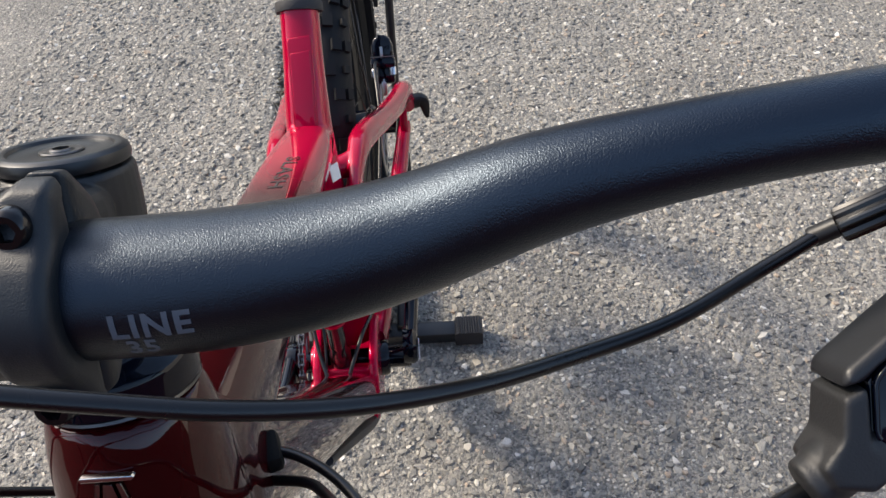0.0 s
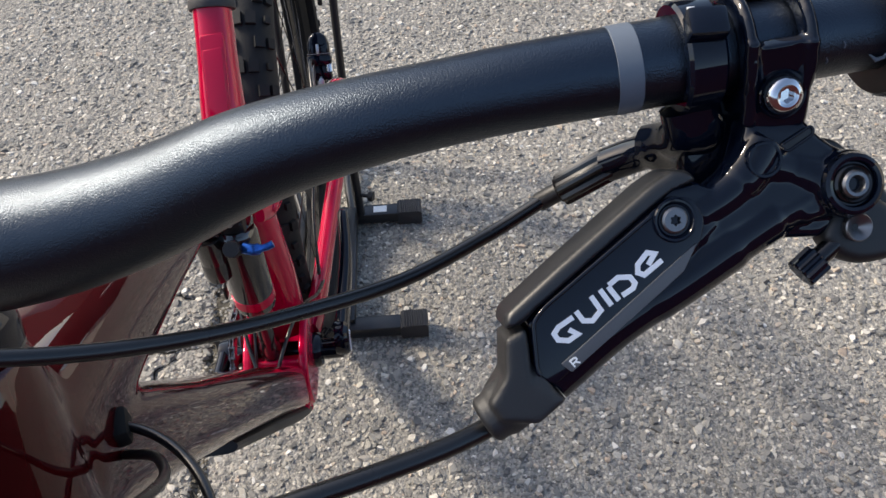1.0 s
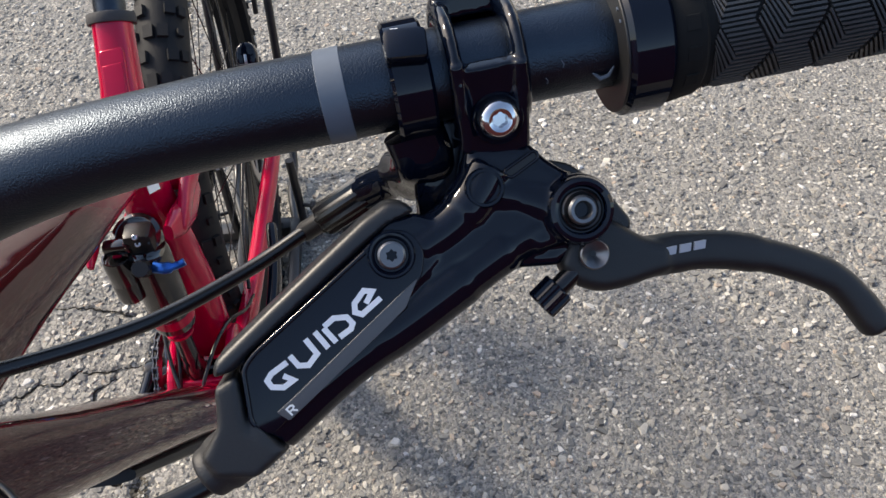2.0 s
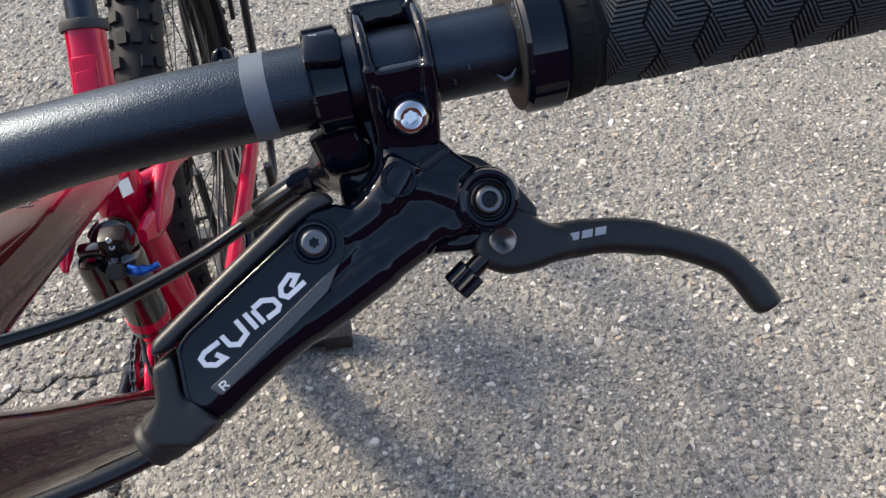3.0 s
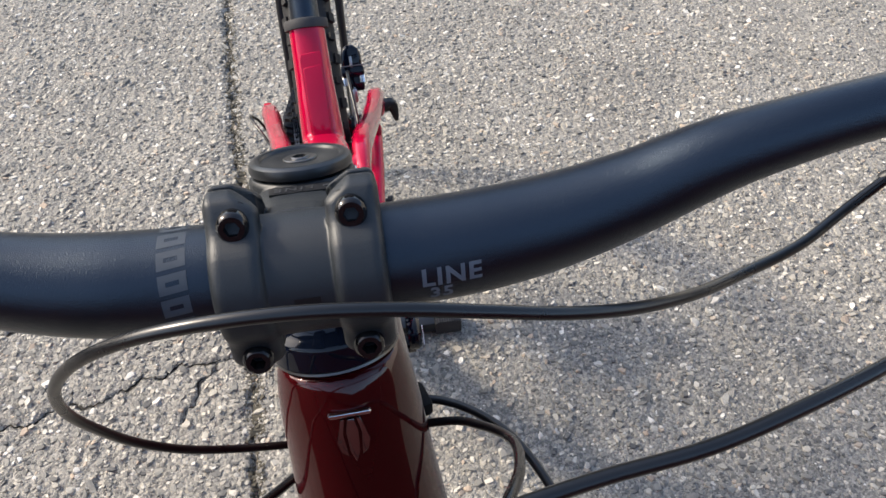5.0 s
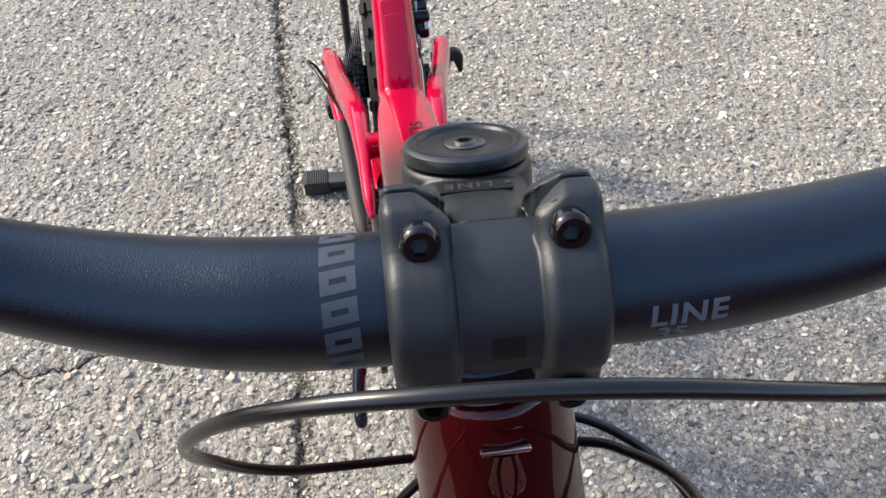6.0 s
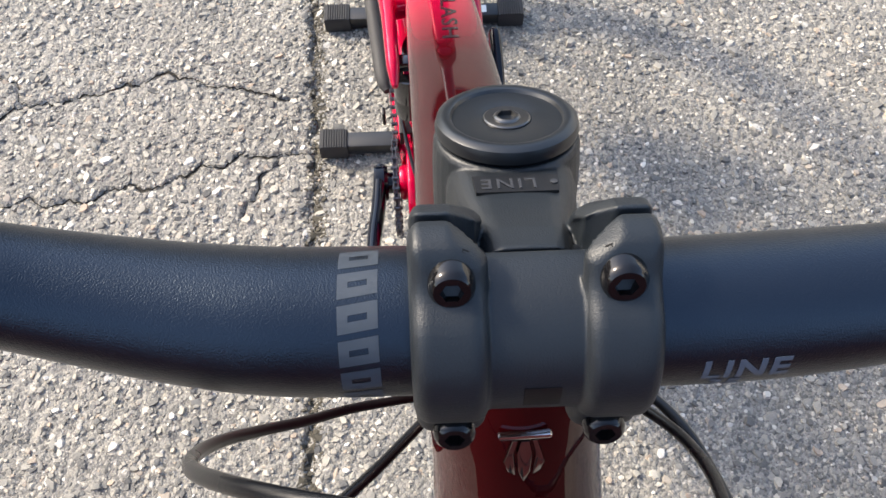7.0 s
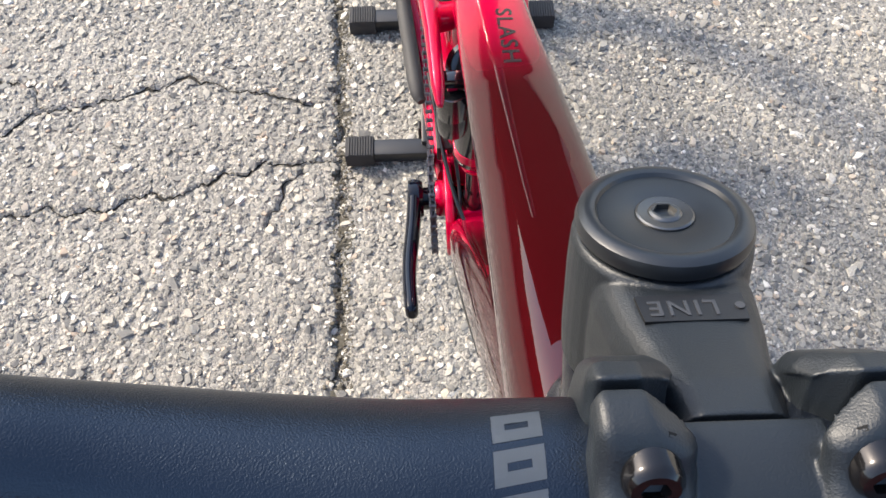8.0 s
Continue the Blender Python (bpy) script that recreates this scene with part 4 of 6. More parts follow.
tube("chainstay_guard", [(-0.060, 0.138, 0.360), (-0.066, 0.16, 0.364), (-0.073, 0.24, 0.370), (-0.083, 0.36, 0.382)], [(0.006, 0.006), (0.0105, 0.012), (0.0105, 0.012), (0.010, 0.010)], STAND_RUBBER, label="grey-black rubber chainstay guard", up=(0, 0, 1))
part("paper_sticker", box(0.018, 0.016, 0.0006, 0, TURN_FRAME @ axis_frame((0.0285, -0.034, 0.6945), (0.93, -0.25, 0.27), (0.3, 0.85, -0.40))), PAPER, bike, "small white paper sticker", smooth=0)

# cranks: the right one points ahead, the left one back
part("crank_spindle", lathe([(0.014, -0.078), (0.014, 0.078)], 28, lat), GLOSS, bike, m=TURN_FRAME)


def crank(side, ahead):
    """A hollow-forged arm, broad at the spindle and slim at the pedal eye."""
    d = -1 if ahead else 1
    line = smooth_line([(0.0745 * side, -0.012 * d, 0.343), (0.0755 * side, 0.0, 0.346), (0.0785 * side, 0.045 * d, 0.357), (0.0835 * side, 0.095 * d, 0.373), (0.0850 * side, 0.130 * d, 0.385), (0.0838 * side, 0.165 * d, 0.398), (0.0834 * side, 0.176 * d, 0.402), (0.0834 * side, 0.180 * d, 0.4035)], 6)
    ends = [(0.0088, 0.022), (0.0092, 0.022), (0.0088, 0.0165), (0.0086, 0.0140), (0.0080, 0.0130), (0.0078, 0.0125), (0.0070, 0.0105), (0.0040, 0.0060)]
    sizes = []
    for i in range(len(line)):
        k = min(i / 6, len(ends) - 1.001)
        j = int(k)
        sizes.append(tuple(ends[j][q] + (ends[j + 1][q] - ends[j][q]) * (k - j) for q in (0, 1)))
    bm = sweep(line, sizes, 24, 2.8, (0, 0, 1))
    lathe([(0.010, -0.009), (0.0235, -0.008), (0.0245, -0.004), (0.0245, 0.005), (0.021, 0.0095), (0.008, 0.0100)], 32, Matrix.Translation((0.0745 * side, 0, 0.345)) @ Matrix.Rotation(radians(90), 4, "Y"), bm)
    return part("crank_arm", bm, GLOSS, bike, "gloss black crank arm without pedal", m=TURN_FRAME @ Matrix.Translation((0.003, 0.008, 0.012)) if side > 0 else TURN_FRAME)


right_crank = crank(-1, True)
left_crank = crank(1, False)
for k in range(6):
    part("printed_mark", box(0.0030, 0.0026, 0.0005, 0, Matrix.Translation((-0.0846, -0.096 - 0.0042 * k, 0.3874 + 0.0013 * k)) @ Matrix.Rotation(radians(-17), 4, "X")), WHITE_MARK, right_crank, "white printed mark", smooth=0)
for k in range(9):
    a = radians(20 + k * 9)
    part("printed_mark", box(0.0012, 0.0022, 0.0045, 0, Matrix.Translation((0.0868, 0, 0.345)) @ Matrix.Rotation(a, 4, "X") @ Matrix.Translation((0, 0, 0.0205))), WHITE_MARK, left_crank, smooth=0)


def gear(teeth, r, depth, thick, bore, m, bm=None):
    """A toothed ring."""
    bm = bm or bmesh.new()
    n = teeth * 4
    outer = []
    for i in range(n):
        q = r + (depth if i % 4 in (1, 2) else 0.0)
        outer.append((q * math.cos(2 * math.pi * i / n), q * math.sin(2 * math.pi * i / n)))
    inner = [(bore * math.cos(2 * math.pi * i / n), bore * math.sin(2 * math.pi * i / n)) for i in range(n)]
    rings(bm, [[m @ Vector((*p, z)) for p in ring] for ring, z in ((inner, -thick / 2), (outer, -thick / 2), (outer, thick / 2), (inner, thick / 2))], cap=False, closed=True)
    return bm


RING_M = Matrix.Translation((-0.054, 0, 0.345)) @ Matrix.Rotation(radians(90), 4, "Y")
bm = gear(32, 0.0625, 0.0045, 0.0035, 0.046, RING_M)
for k in range(4):
    a = radians(45 + 90 * k)
    box(0.0035, 0.012, 0.050, 0.001, Matrix.Translation((-0.056, 0.026 * math.cos(a), 0.345 + 0.026 * math.sin(a))) @ Matrix.Rotation(a - math.pi / 2, 4, "X"), bm)
part("chainring", bm, BOLT_GREY, bike, "dark steel chainring", m=TURN_FRAME)


def chain_path():
    """From the cassette's top along the upper run, round the ring, and back below."""
    c, r = Vector((-0.054, 0.0, 0.345)), 0.0665
    pts = [Vector((-0.052, 0.437 - 0.42 * k / 60, 0.4275 - 0.0165 * k / 60)) for k in range(60)]
    pts += [c + Vector((0, r * math.cos(radians(a)), r * math.sin(radians(a)))) for a in range(86, 281, 3)]
    pts += [Vector((-0.053, 0.012 + 0.435 * k / 60, 0.2795 - 0.02 * k / 60)) for k in range(1, 61)]
    return pts


def chain():
    line = chain_path()
    bm = bmesh.new()
    step, want, last = 0.0127, 0.0, line[0]
    spots = []
    run = 0.0
    for p, q in zip(line, line[1:]):
        d = (q - p).length
        while want <= run + d:
            spots.append(p.lerp(q, (want - run) / d))
            want += step
        run += d
    for i, (p, q) in enumerate(zip(spots, spots[1:])):
        along = (q - p).normalized()
        m = Matrix.Translation((p + q) / 2) @ Matrix((along, Vector((1, 0, 0)).cross(along), Vector((1, 0, 0)))).transposed().to_4x4()
        off = 0.0031 if i % 2 else 0.0020
        for s in (-1, 1):
            shape = [(-0.0085, 0), (-0.0072, 0.0034), (-0.004, 0.0038), (0, 0.0026), (0.004, 0.0038), (0.0072, 0.0034), (0.0085, 0), (0.0072, -0.0034), (0.004, -0.0038), (0, -0.0026), (-0.004, -0.0038), (-0.0072, -0.0034)]
            slab([Vector(v) for v in shape], s * off - 0.0005, s * off + 0.0005, m=m, bm=bm)
        lathe([(0.0026, -0.0042), (0.0026, 0.0042)], 8, Matrix.Translation(p) @ Matrix.Rotation(radians(90), 4, "Y"), bm)
    return bm


part("chain", chain(), BOLT_GREY, bike, "steel bicycle chain", m=TURN_FRAME, smooth=30)
bm = box(0.020, 0.046, 0.005, 0.0015, Matrix.Translation((-0.036, 0.030, 0.440)))
box(0.005, 0.044, 0.024, 0.0015, Matrix.Translation((-0.043, 0.030, 0.428)), bm)
box(0.004, 0.012, 0.022, 0.0015, Matrix.Translation((-0.064, 0.046, 0.426)), bm)
for k in range(3):
    box(0.012, 0.005, 0.014, 0.001, Matrix.Translation((-0.026, 0.014 + 0.014 * k, 0.434)) @ Matrix.Rotation(radians(25), 4, "Z"), bm)
part("chain_guide", bm, MATTE, bike, "black plastic chain guide", m=TURN_FRAME)


def cable(name, pts, r, parent=bike, label="black cable housing", m=None, mat=None, per=6):
    return part(name, sweep(smooth_line(pts, per), r, 12), mat or HOSE, parent, label, m, smooth=60)


cable("cable", [(-0.050, 0.090, 0.475), (-0.045, 0.050, 0.462), (-0.038, 0.0, 0.440), (-0.028, -0.045, 0.420), (-0.014, -0.085, 0.400), (-0.010, -0.10, 0.385)], 0.0024, m=TURN_FRAME)
cable("cable", [(0.002, -0.078, 0.395), (0.012, -0.055, 0.414), (0.024, -0.020, 0.424), (0.036, 0.020, 0.416), (0.046, 0.07, 0.376), (0.052, 0.12, 0.352)], 0.0024, m=TURN_FRAME)
cable("cable", [(-0.026, -0.060, 0.385), (-0.022, -0.042, 0.408), (-0.024, -0.01, 0.43), (-0.028, 0.01, 0.47), (-0.03, 0.01, 0.53)], 0.0022, m=TURN_FRAME)


# ---- wheels ----
def wheel(centre, m, drive):
    """Tyre, tread, rim, spokes and hub as parts of the bike; the wheel's plane is x = 0."""
    spin = Matrix.Translation(centre) @ Matrix.Rotation(radians(90), 4, "Y")
    prof = []
    for k in range(25):
        a = radians(-115 + 230 * k / 24)
        prof.append((0.338 + 0.0315 * math.cos(a), 0.0325 * math.sin(a)))
    bm = bmesh.new()
    n = 128
    loops = [[spin @ Vector((r * math.cos(2 * math.pi * i / n), r * math.sin(2 * math.pi * i / n), h)) for i in range(n)] for r, h in prof]
    rings(bm, loops, cap=False, closed=True)
    tyre = part("tyre", bm, TYRE, bike, "knobbly black mountain bike tyre", m=m)
    bm = bmesh.new()
    for k in range(76):
        a = 2 * math.pi * k / 76
        rows = ((-0.0075, 0.0125, 0.016, 0), (0.0085, 0.0125, 0.016, 0)) if k % 2 else ((-0.0170, 0.0125, 0.014, -22), (0.0170, 0.0125, 0.014, 22))
        rows += ((-0.0275, 0.010, 0.013, -52), (0.0275, 0.010, 0.013, 52)) if k % 2 == 0 else ((-0.0255, 0.008, 0.009, -46), (0.0255, 0.008, 0.009, 46))
        for x, w, d, tip in rows:
            t = math.asin(min(max(x / 0.0325, -1), 1))
            r = 0.338 + 0.0325 * math.cos(t)
            box(w, d, 0.0095, 0, Matrix.Translation(centre) @ Matrix.Rotation(a, 4, "X") @ Matrix.Translation((x, 0, r)) @ Matrix.Rotation(t * 0.9, 4, "Y"), bm)
    part("tread", bm, TYRE, tyre, "rubber tread knobs", kind="stuff", smooth=0)
    rim_prof = [(0.311, -0.0165), (0.318, -0.0172), (0.318, 0.0172), (0.311, 0.0165), (0.294, 0.008), (0.290, 0.0), (0.294, -0.008)]
    bm = bmesh.new()
    rings(bm, [[spin @ Vector((r * math.cos(2 * math.pi * i / n), r * math.sin(2 * math.pi * i / n), h)) for i in range(n)] for r, h in rim_prof], cap=False, closed=True)
    part("rim", bm, GROOVE, bike, "black wheel rim", m=m)
    hub = part("hub", lathe([(0.012, -0.070), (0.020, -0.068), (0.027, -0.034), (0.029, -0.030), (0.021, -0.022), (0.019, 0.0), (0.021, 0.022), (0.029, 0.030), (0.027, 0.034), (0.021, 0.040), (0.020, 0.068), (0.012, 0.070)], 32, spin), GLOSS, bike, "black wheel hub", m=m)
    for k in range(28):
        a = 2 * math.pi * k / 28
        s = 1 if k % 2 else -1
        lean = radians(38) * (1 if k % 4 < 2 else -1)
        p = Vector((0.030 * s, 0.027 * math.cos(a + lean), 0.027 * math.sin(a + lean)))
        q = Vector((0.003 * s, 0.292 * math.cos(a), 0.292 * math.sin(a)))
        part("spoke", sweep([Vector(centre) + p, Vector(centre) + q], 0.0010, 6), DARK_BOLT, hub)
    rot = Matrix.Translation(Vector(centre) + Vector((0.047, 0, 0))) @ Matrix.Rotation(radians(90), 4, "Y")
    bm = bmesh.new()
    wave = 96
    outer = [((0.0905 - 0.0022 * (0.5 + 0.5 * math.cos(12 * 2 * math.pi * i / wave))) * math.cos(2 * math.pi * i / wave), (0.0905 - 0.0022 * (0.5 + 0.5 * math.cos(12 * 2 * math.pi * i / wave))) * math.sin(2 * math.pi * i / wave)) for i in range(wave)]
    inner = [(0.074 * math.cos(2 * math.pi * i / wave), 0.074 * math.sin(2 * math.pi * i / wave)) for i in range(wave)]
    rings(bm, [[rot @ Vector((*p, z)) for p in ring] for ring, z in ((inner, -0.0009), (outer, -0.0009), (outer, 0.0009), (inner, 0.0009))], cap=False, closed=True)
    for k in range(6):
        a = 2 * math.pi * k / 6
        box(0.0018, 0.008, 0.060, 0, Matrix.Translation(Vector(centre) + Vector((0.047, 0, 0))) @ Matrix.Rotation(a, 4, "X") @ Matrix.Translation((0, 0, 0.047)) @ Matrix.Rotation(radians(18), 4, "X"), bm)
    part("brake_disc", bm, STEEL, bike, "steel brake disc", m=m, smooth=30)


REAR, FRONT = (0, 0.455, 0.384), (0, -0.786, 0.376)
wheel(REAR, TURN_FRAME, True)
wheel(FRONT, Matrix(), False)
bm = bmesh.new()
for k in range(11):
    r = 0.094 - 0.0062 * k
    gear(int(r / 0.0021), r, 0.004, 0.0018, max(r - 0.016, 0.012), Matrix.Translation((-0.040 - 0.0032 * k, REAR[1], REAR[2])) @ Matrix.Rotation(radians(90), 4, "Y"), bm)
part("cassette", bm, DARK_BOLT, bike, "black cassette sprockets", m=TURN_FRAME, smooth=30)

for s in (-1, 1):
    bm = side_slab([(0.425, 0.358), (0.423, 0.408), (0.440, 0.452), (0.468, 0.448), (0.484, 0.400), (0.472, 0.358), (0.445, 0.346)], (0.083 if s > 0 else 0.093) * s - 0.006, (0.083 if s > 0 else 0.093) * s + 0.006, 0.002, per=3)
    part("dropout", bm, RED, bike, "red rear dropout", m=TURN_FRAME)
bm = lathe([(0.008, 0.076), (0.0125, 0.080), (0.0125, 0.090), (0.0115, 0.091), (0.0125, 0.092), (0.0125, 0.097), (0.0115, 0.098), (0.0125, 0.099), (0.0110, 0.103)], 28, Matrix.Translation((0, 0.460, 0.397)) @ Matrix.Rotation(radians(90), 4, "Y"))
sweep(smooth_line([(0.098, 0.460, 0.397), (0.112, 0.462, 0.399), (0.120, 0.459, 0.396), (0.1245, 0.452, 0.370)], 4), [(0.0115, 0.0105)] * 5 + [(0.0115, 0.010), (0.011, 0.009), (0.0105, 0.008), (0.0095, 0.0065), (0.0085, 0.0055), (0.007, 0.0045), (0.0055, 0.0035), (0.003, 0.002)], 12, 2.5, (0, 1, 0), bm=bm)
part("axle_lever", bm, MATTE, bike, "black thru-axle lever", m=TURN_FRAME @ Matrix.Translation((-0.003, 0.016, 0.006)))

# rear brake: x across, y up the stay, z towards the front
CAL = Matrix.Translation((0.056, 0.5075, 0.4695)) @ Matrix((Vector((1, 0, 0)), Vector((0, 0.5, 0.866)), Vector((0, -0.866, 0.5)))).transposed().to_4x4()
ARCH = [(-0.0175, -0.004), (-0.0175, 0.020), (-0.0135, 0.032), (-0.005, 0.038), (0.005, 0.038), (0.0135, 0.032), (0.0175, 0.020), (0.0175, -0.004)]
bm = slab([Vector(p) for p in ARCH], -0.014, 0.010, 0.006, 0.004, CAL, 4)
box(0.040, 0.018, 0.026, 0.005, CAL @ Matrix.Translation((0, -0.006, 0.002)), bm)
box(0.030, 0.028, 0.020, 0.005, CAL @ Matrix.Translation((0.003, -0.026, -0.002)), bm)
caliper = part("brake_caliper", bm, GLOSS, bike, "gloss black rear brake caliper", m=TURN_FRAME)
part("pad_pin", sweep([CAL @ Vector((-0.019, 0.004, 0.0145)), CAL @ Vector((0.019, 0.004, 0.0145))], 0.0011, 8), BOLT_GREY, caliper, "steel pad pin")
part("pad_spring", box(0.0045, 0.018, 0.006, 0.001, CAL @ Matrix.Translation((-0.001, 0.011, 0.010))), STEEL, caliper, "steel pad tab")
for x, y in ((-0.0145, -0.020), (0.0150, -0.017)):
    socket_bolt("caliper_bolt", axis_frame(CAL @ Vector((x, y - 0.008, 0.008)), CAL.to_3x3() @ Vector((0, 1, 0))), 0.0062, 0.013, CHROME, caliper, "bright bolt")
part("caliper_bracket", box(0.009, 0.030, 0.012, 0.003, TURN_FRAME @ CAL @ Matrix.Translation((-0.001, -0.044, 0.002))), STEEL, bike, "silver caliper bracket")
cable("brake_hose", [(0.050, 0.490, 0.470), (0.046, 0.465, 0.490), (0.046, 0.43, 0.490), (0.050, 0.36, 0.465), (0.046, 0.28, 0.43), (0.042, 0.2, 0.40), (0.046, 0.12, 0.362)], 0.0025, label="black rear brake hose", m=TURN_FRAME)

# rear gear mechanism
bm = box(0.030, 0.040, 0.036, 0.008, Matrix.Translation((-0.094, 0.462, 0.335)))
box(0.018, 0.022, 0.050, 0.006, Matrix.Translation((-0.080, 0.455, 0.352)), bm)
box(0.010, 0.034, 0.150, 0.006, Matrix.Translation((-0.066, 0.430, 0.255)) @ Matrix.Rotation(radians(-25), 4, "X"), bm)
mech = part("rear_derailleur", bm, GLOSS, bike, "black rear gear mechanism", m=TURN_FRAME)
for y, z in ((0.448, 0.300), (0.405, 0.205)):
    part("pulley_wheel", gear(12, 0.0225, 0.003, 0.003, 0.006, Matrix.Translation((-0.056, y, z)) @ Matrix.Rotation(radians(90), 4, "Y")), MATTE, mech)
cable("cable", [(-0.078, 0.36, 0.400), (-0.100, 0.400, 0.420), (-0.122, 0.450, 0.428), (-0.128, 0.490, 0.410), (-0.118, 0.512, 0.380), (-0.102, 0.500, 0.352)], 0.0024, m=TURN_FRAME)

# ---- fork ----
def fork_point(x, s, b):
    return steer(s) + Vector((x, 0, 0)) + B_FWD * b


bm = sweep(smooth_line([fork_point(-0.066, -0.282, 0.008), fork_point(-0.045, -0.272, 0.004), fork_point(0, -0.260, 0.0), fork_point(0.045, -0.272, 0.004), fork_point(0.066, -0.282, 0.008)], 5), [(0.022, 0.020)] * 21, 24, 2.8, tuple(A_UP))
part("fork_crown", bm, BAR_BLACK, bike, "black fork crown")
for s in (-1, 1):
    x = 0.066 * s
    part("stanchion", sweep([fork_point(x, -0.255, 0.010), fork_point(x, -0.430, 0.010)], 0.0175, 28), GLOSS, bike, "gloss black fork stanchion")
    part("fork_cap", sweep([fork_point(x, -0.262, 0.010), fork_point(x, -0.248, 0.010), fork_point(x, -0.245, 0.010)], [0.0188, 0.0188, 0.016], 28), SHOCK_GREY, bike, "dark grey fork top cap")
    part("fork_lower", sweep([fork_point(x, -0.400, 0.010), fork_point(x, -0.420, 0.010), fork_point(x, -0.60, 0.014), fork_point(x, -0.760, 0.036)], [0.0215, 0.0225, 0.021, 0.016], 28), BAR_BLACK, bike, "black lower fork leg")
part("fork_arch", sweep(smooth_line([fork_point(-0.062, -0.42, 0.024), fork_point(-0.045, -0.375, 0.040), fork_point(0, -0.352, 0.046), fork_point(0.045, -0.375, 0.040), fork_point(0.062, -0.42, 0.024)], 5), 0.011, 14), BAR_BLACK, bike, "black fork arch")

# ---- brake lever: flat plane of the lever, millimetres to metres ----
LEVER_O = Vector((0.3002, -0.5255, 1.0811))
LEVER_X, LEVER_Y, LEVER_N = Vector((0.9977, 0.0515, -0.0436)), Vector((0.0, 0.6459, 0.7634)), Vector((0.068, -0.762, 0.644))
LEVER = Matrix.Translation(LEVER_O) @ Matrix((LEVER_X, LEVER_Y, LEVER_N)).transposed().to_4x4()


def lever_slab(outline, h0, h1, rim, rim_low=None, per=3, bm=None, steps=4):
    pts = [(x / 1000, y / 1000, 0) for x, y in outline]
    pts = smooth_loop(pts, per) if per else [Vector(p) for p in pts]
    return slab(pts, h0 / 1000, h1 / 1000, rim / 1000, (rim if rim_low is None else rim_low) / 1000, LEVER, steps, bm)


def lp(x, y, h=0.0):
    return LEVER @ Vector((x / 1000, y / 1000, h / 1000))


def soften(outline, cut=1.6, n=4):
    """An outline with its corners rounded off."""
    out, k = [], len(outline)
    for i in range(k):
        a, b, c = (Vector(outline[j % k]) for j in (i - 1, i, i + 1))
        p, q = b + (a - b).normalized() * min(cut, (a - b).length * 0.45), b + (c - b).normalized() * min(cut, (c - b).length * 0.45)
        for s in range(n + 1):
            u = s / n
            out.append(tuple(p * (1 - u) ** 2 + b * 2 * u * (1 - u) + q * u * u))
    return out


# master cylinder body: block under the panel, round cylinder below it, and a forked arm to the clamp and the pivot
PANEL = soften([(-81.6, -27.4), (-78.6, -23.9), (-50.6, -3.2), (-46, 0.4), (-40.2, -0.6), (-37.2, -5.6), (-38.4, -11.6), (-48, -21.5), (-62.5, -32.7), (-76.6, -43.9), (-81.0, -40.6)], 1.8)
bm = lever_slab([(-82.3, -28), (-78.8, -23.0), (-50.5, -2.2), (-45, 2.4), (-38.5, 3.2), (-33, 1.0), (-33, -8), (-46, -21), (-62, -33.2), (-76.8, -45.0), (-81.8, -41.4)], -15, -1.0, 1.4, 1.4, per=0, steps=3)
sweep(smooth_line([lp(-76.6, -43.8, -8.2), lp(-59, -30.8, -8.2), lp(-41.4, -20.8, -8.0), lp(-29, -13.4, -7.8), lp(-18, -7.0, -7.4), lp(-9, -3.0, -7.2)], 5), [0.0070] * 8 + [0.0074] * 8 + [0.0068] * 5 + [0.0060] * 5, 28, bm=bm)
lever_slab([(-40, 2.6), (-33.4, 2.0), (-28.2, 7.0), (-25.6, 15.2), (-25.2, 17.6), (-10.0, 16.6), (-6.3, 12.6), (-2.5, 9.8), (4.4, 6.6), (8.2, 1.0), (6.6, -5.0), (1, -8.0), (-5, -8.2), (-10, -9.4), (-14, -6.8), (-18, -6.4), (-28, -10.4), (-38, -15)], -12, -1.4, 2.6, 2.4, per=0, bm=bm, steps=4)
sweep(smooth_line([lp(-38, -5, -5.8), lp(-30, -0.5, -5.6), lp(-24, 5, -5.2), lp(-19.5, 12, -5)], 5), [0.0056] * 8 + [0.0062] * 8, 22, bm=bm)
sweep(smooth_line([lp(-21, 6.5, -5.4), lp(-12, 4, -6.2), lp(-4, 1.0, -5)], 5), [0.0058] * 5 + [0.0060] * 6, 22, bm=bm)
lever_slab([(-34, -10), (-24, -14.6), (-13.4, -13.0), (-5, -13.4), (3, -9), (2, 0), (-18, 2), (-32, -2)], -13, -5.0, 2.2, 2.2, per=0, bm=bm, steps=3)
lathe([(0.0086, -0.016), (0.0086, -0.0010), (0.0080, 0.0006), (0.0070, 0.0010)], 40, LEVER, bm)
lever_body = part("brake_lever_body", blend(bm, 0.00045, 9), GLOSS, bike, "gloss black hydraulic brake lever body", smooth=80)
part("lever_panel", lever_slab(PANEL, -3, 0.0, 0.4, 0.2, per=0), GLOSS, lever_body)
part("panel_rim", sweep([lp(x, y, 0.0) for x, y in soften([(-79.2, -41.6), (-80.7, -40.4), (-81.1, -27.8), (-78.4, -24.6), (-51.0, -4.4), (-50.6, -4.2)], 1.8)[5:-5]], 0.0006, 10), GLOSS, lever_body, "raised gloss black rim", smooth=60)
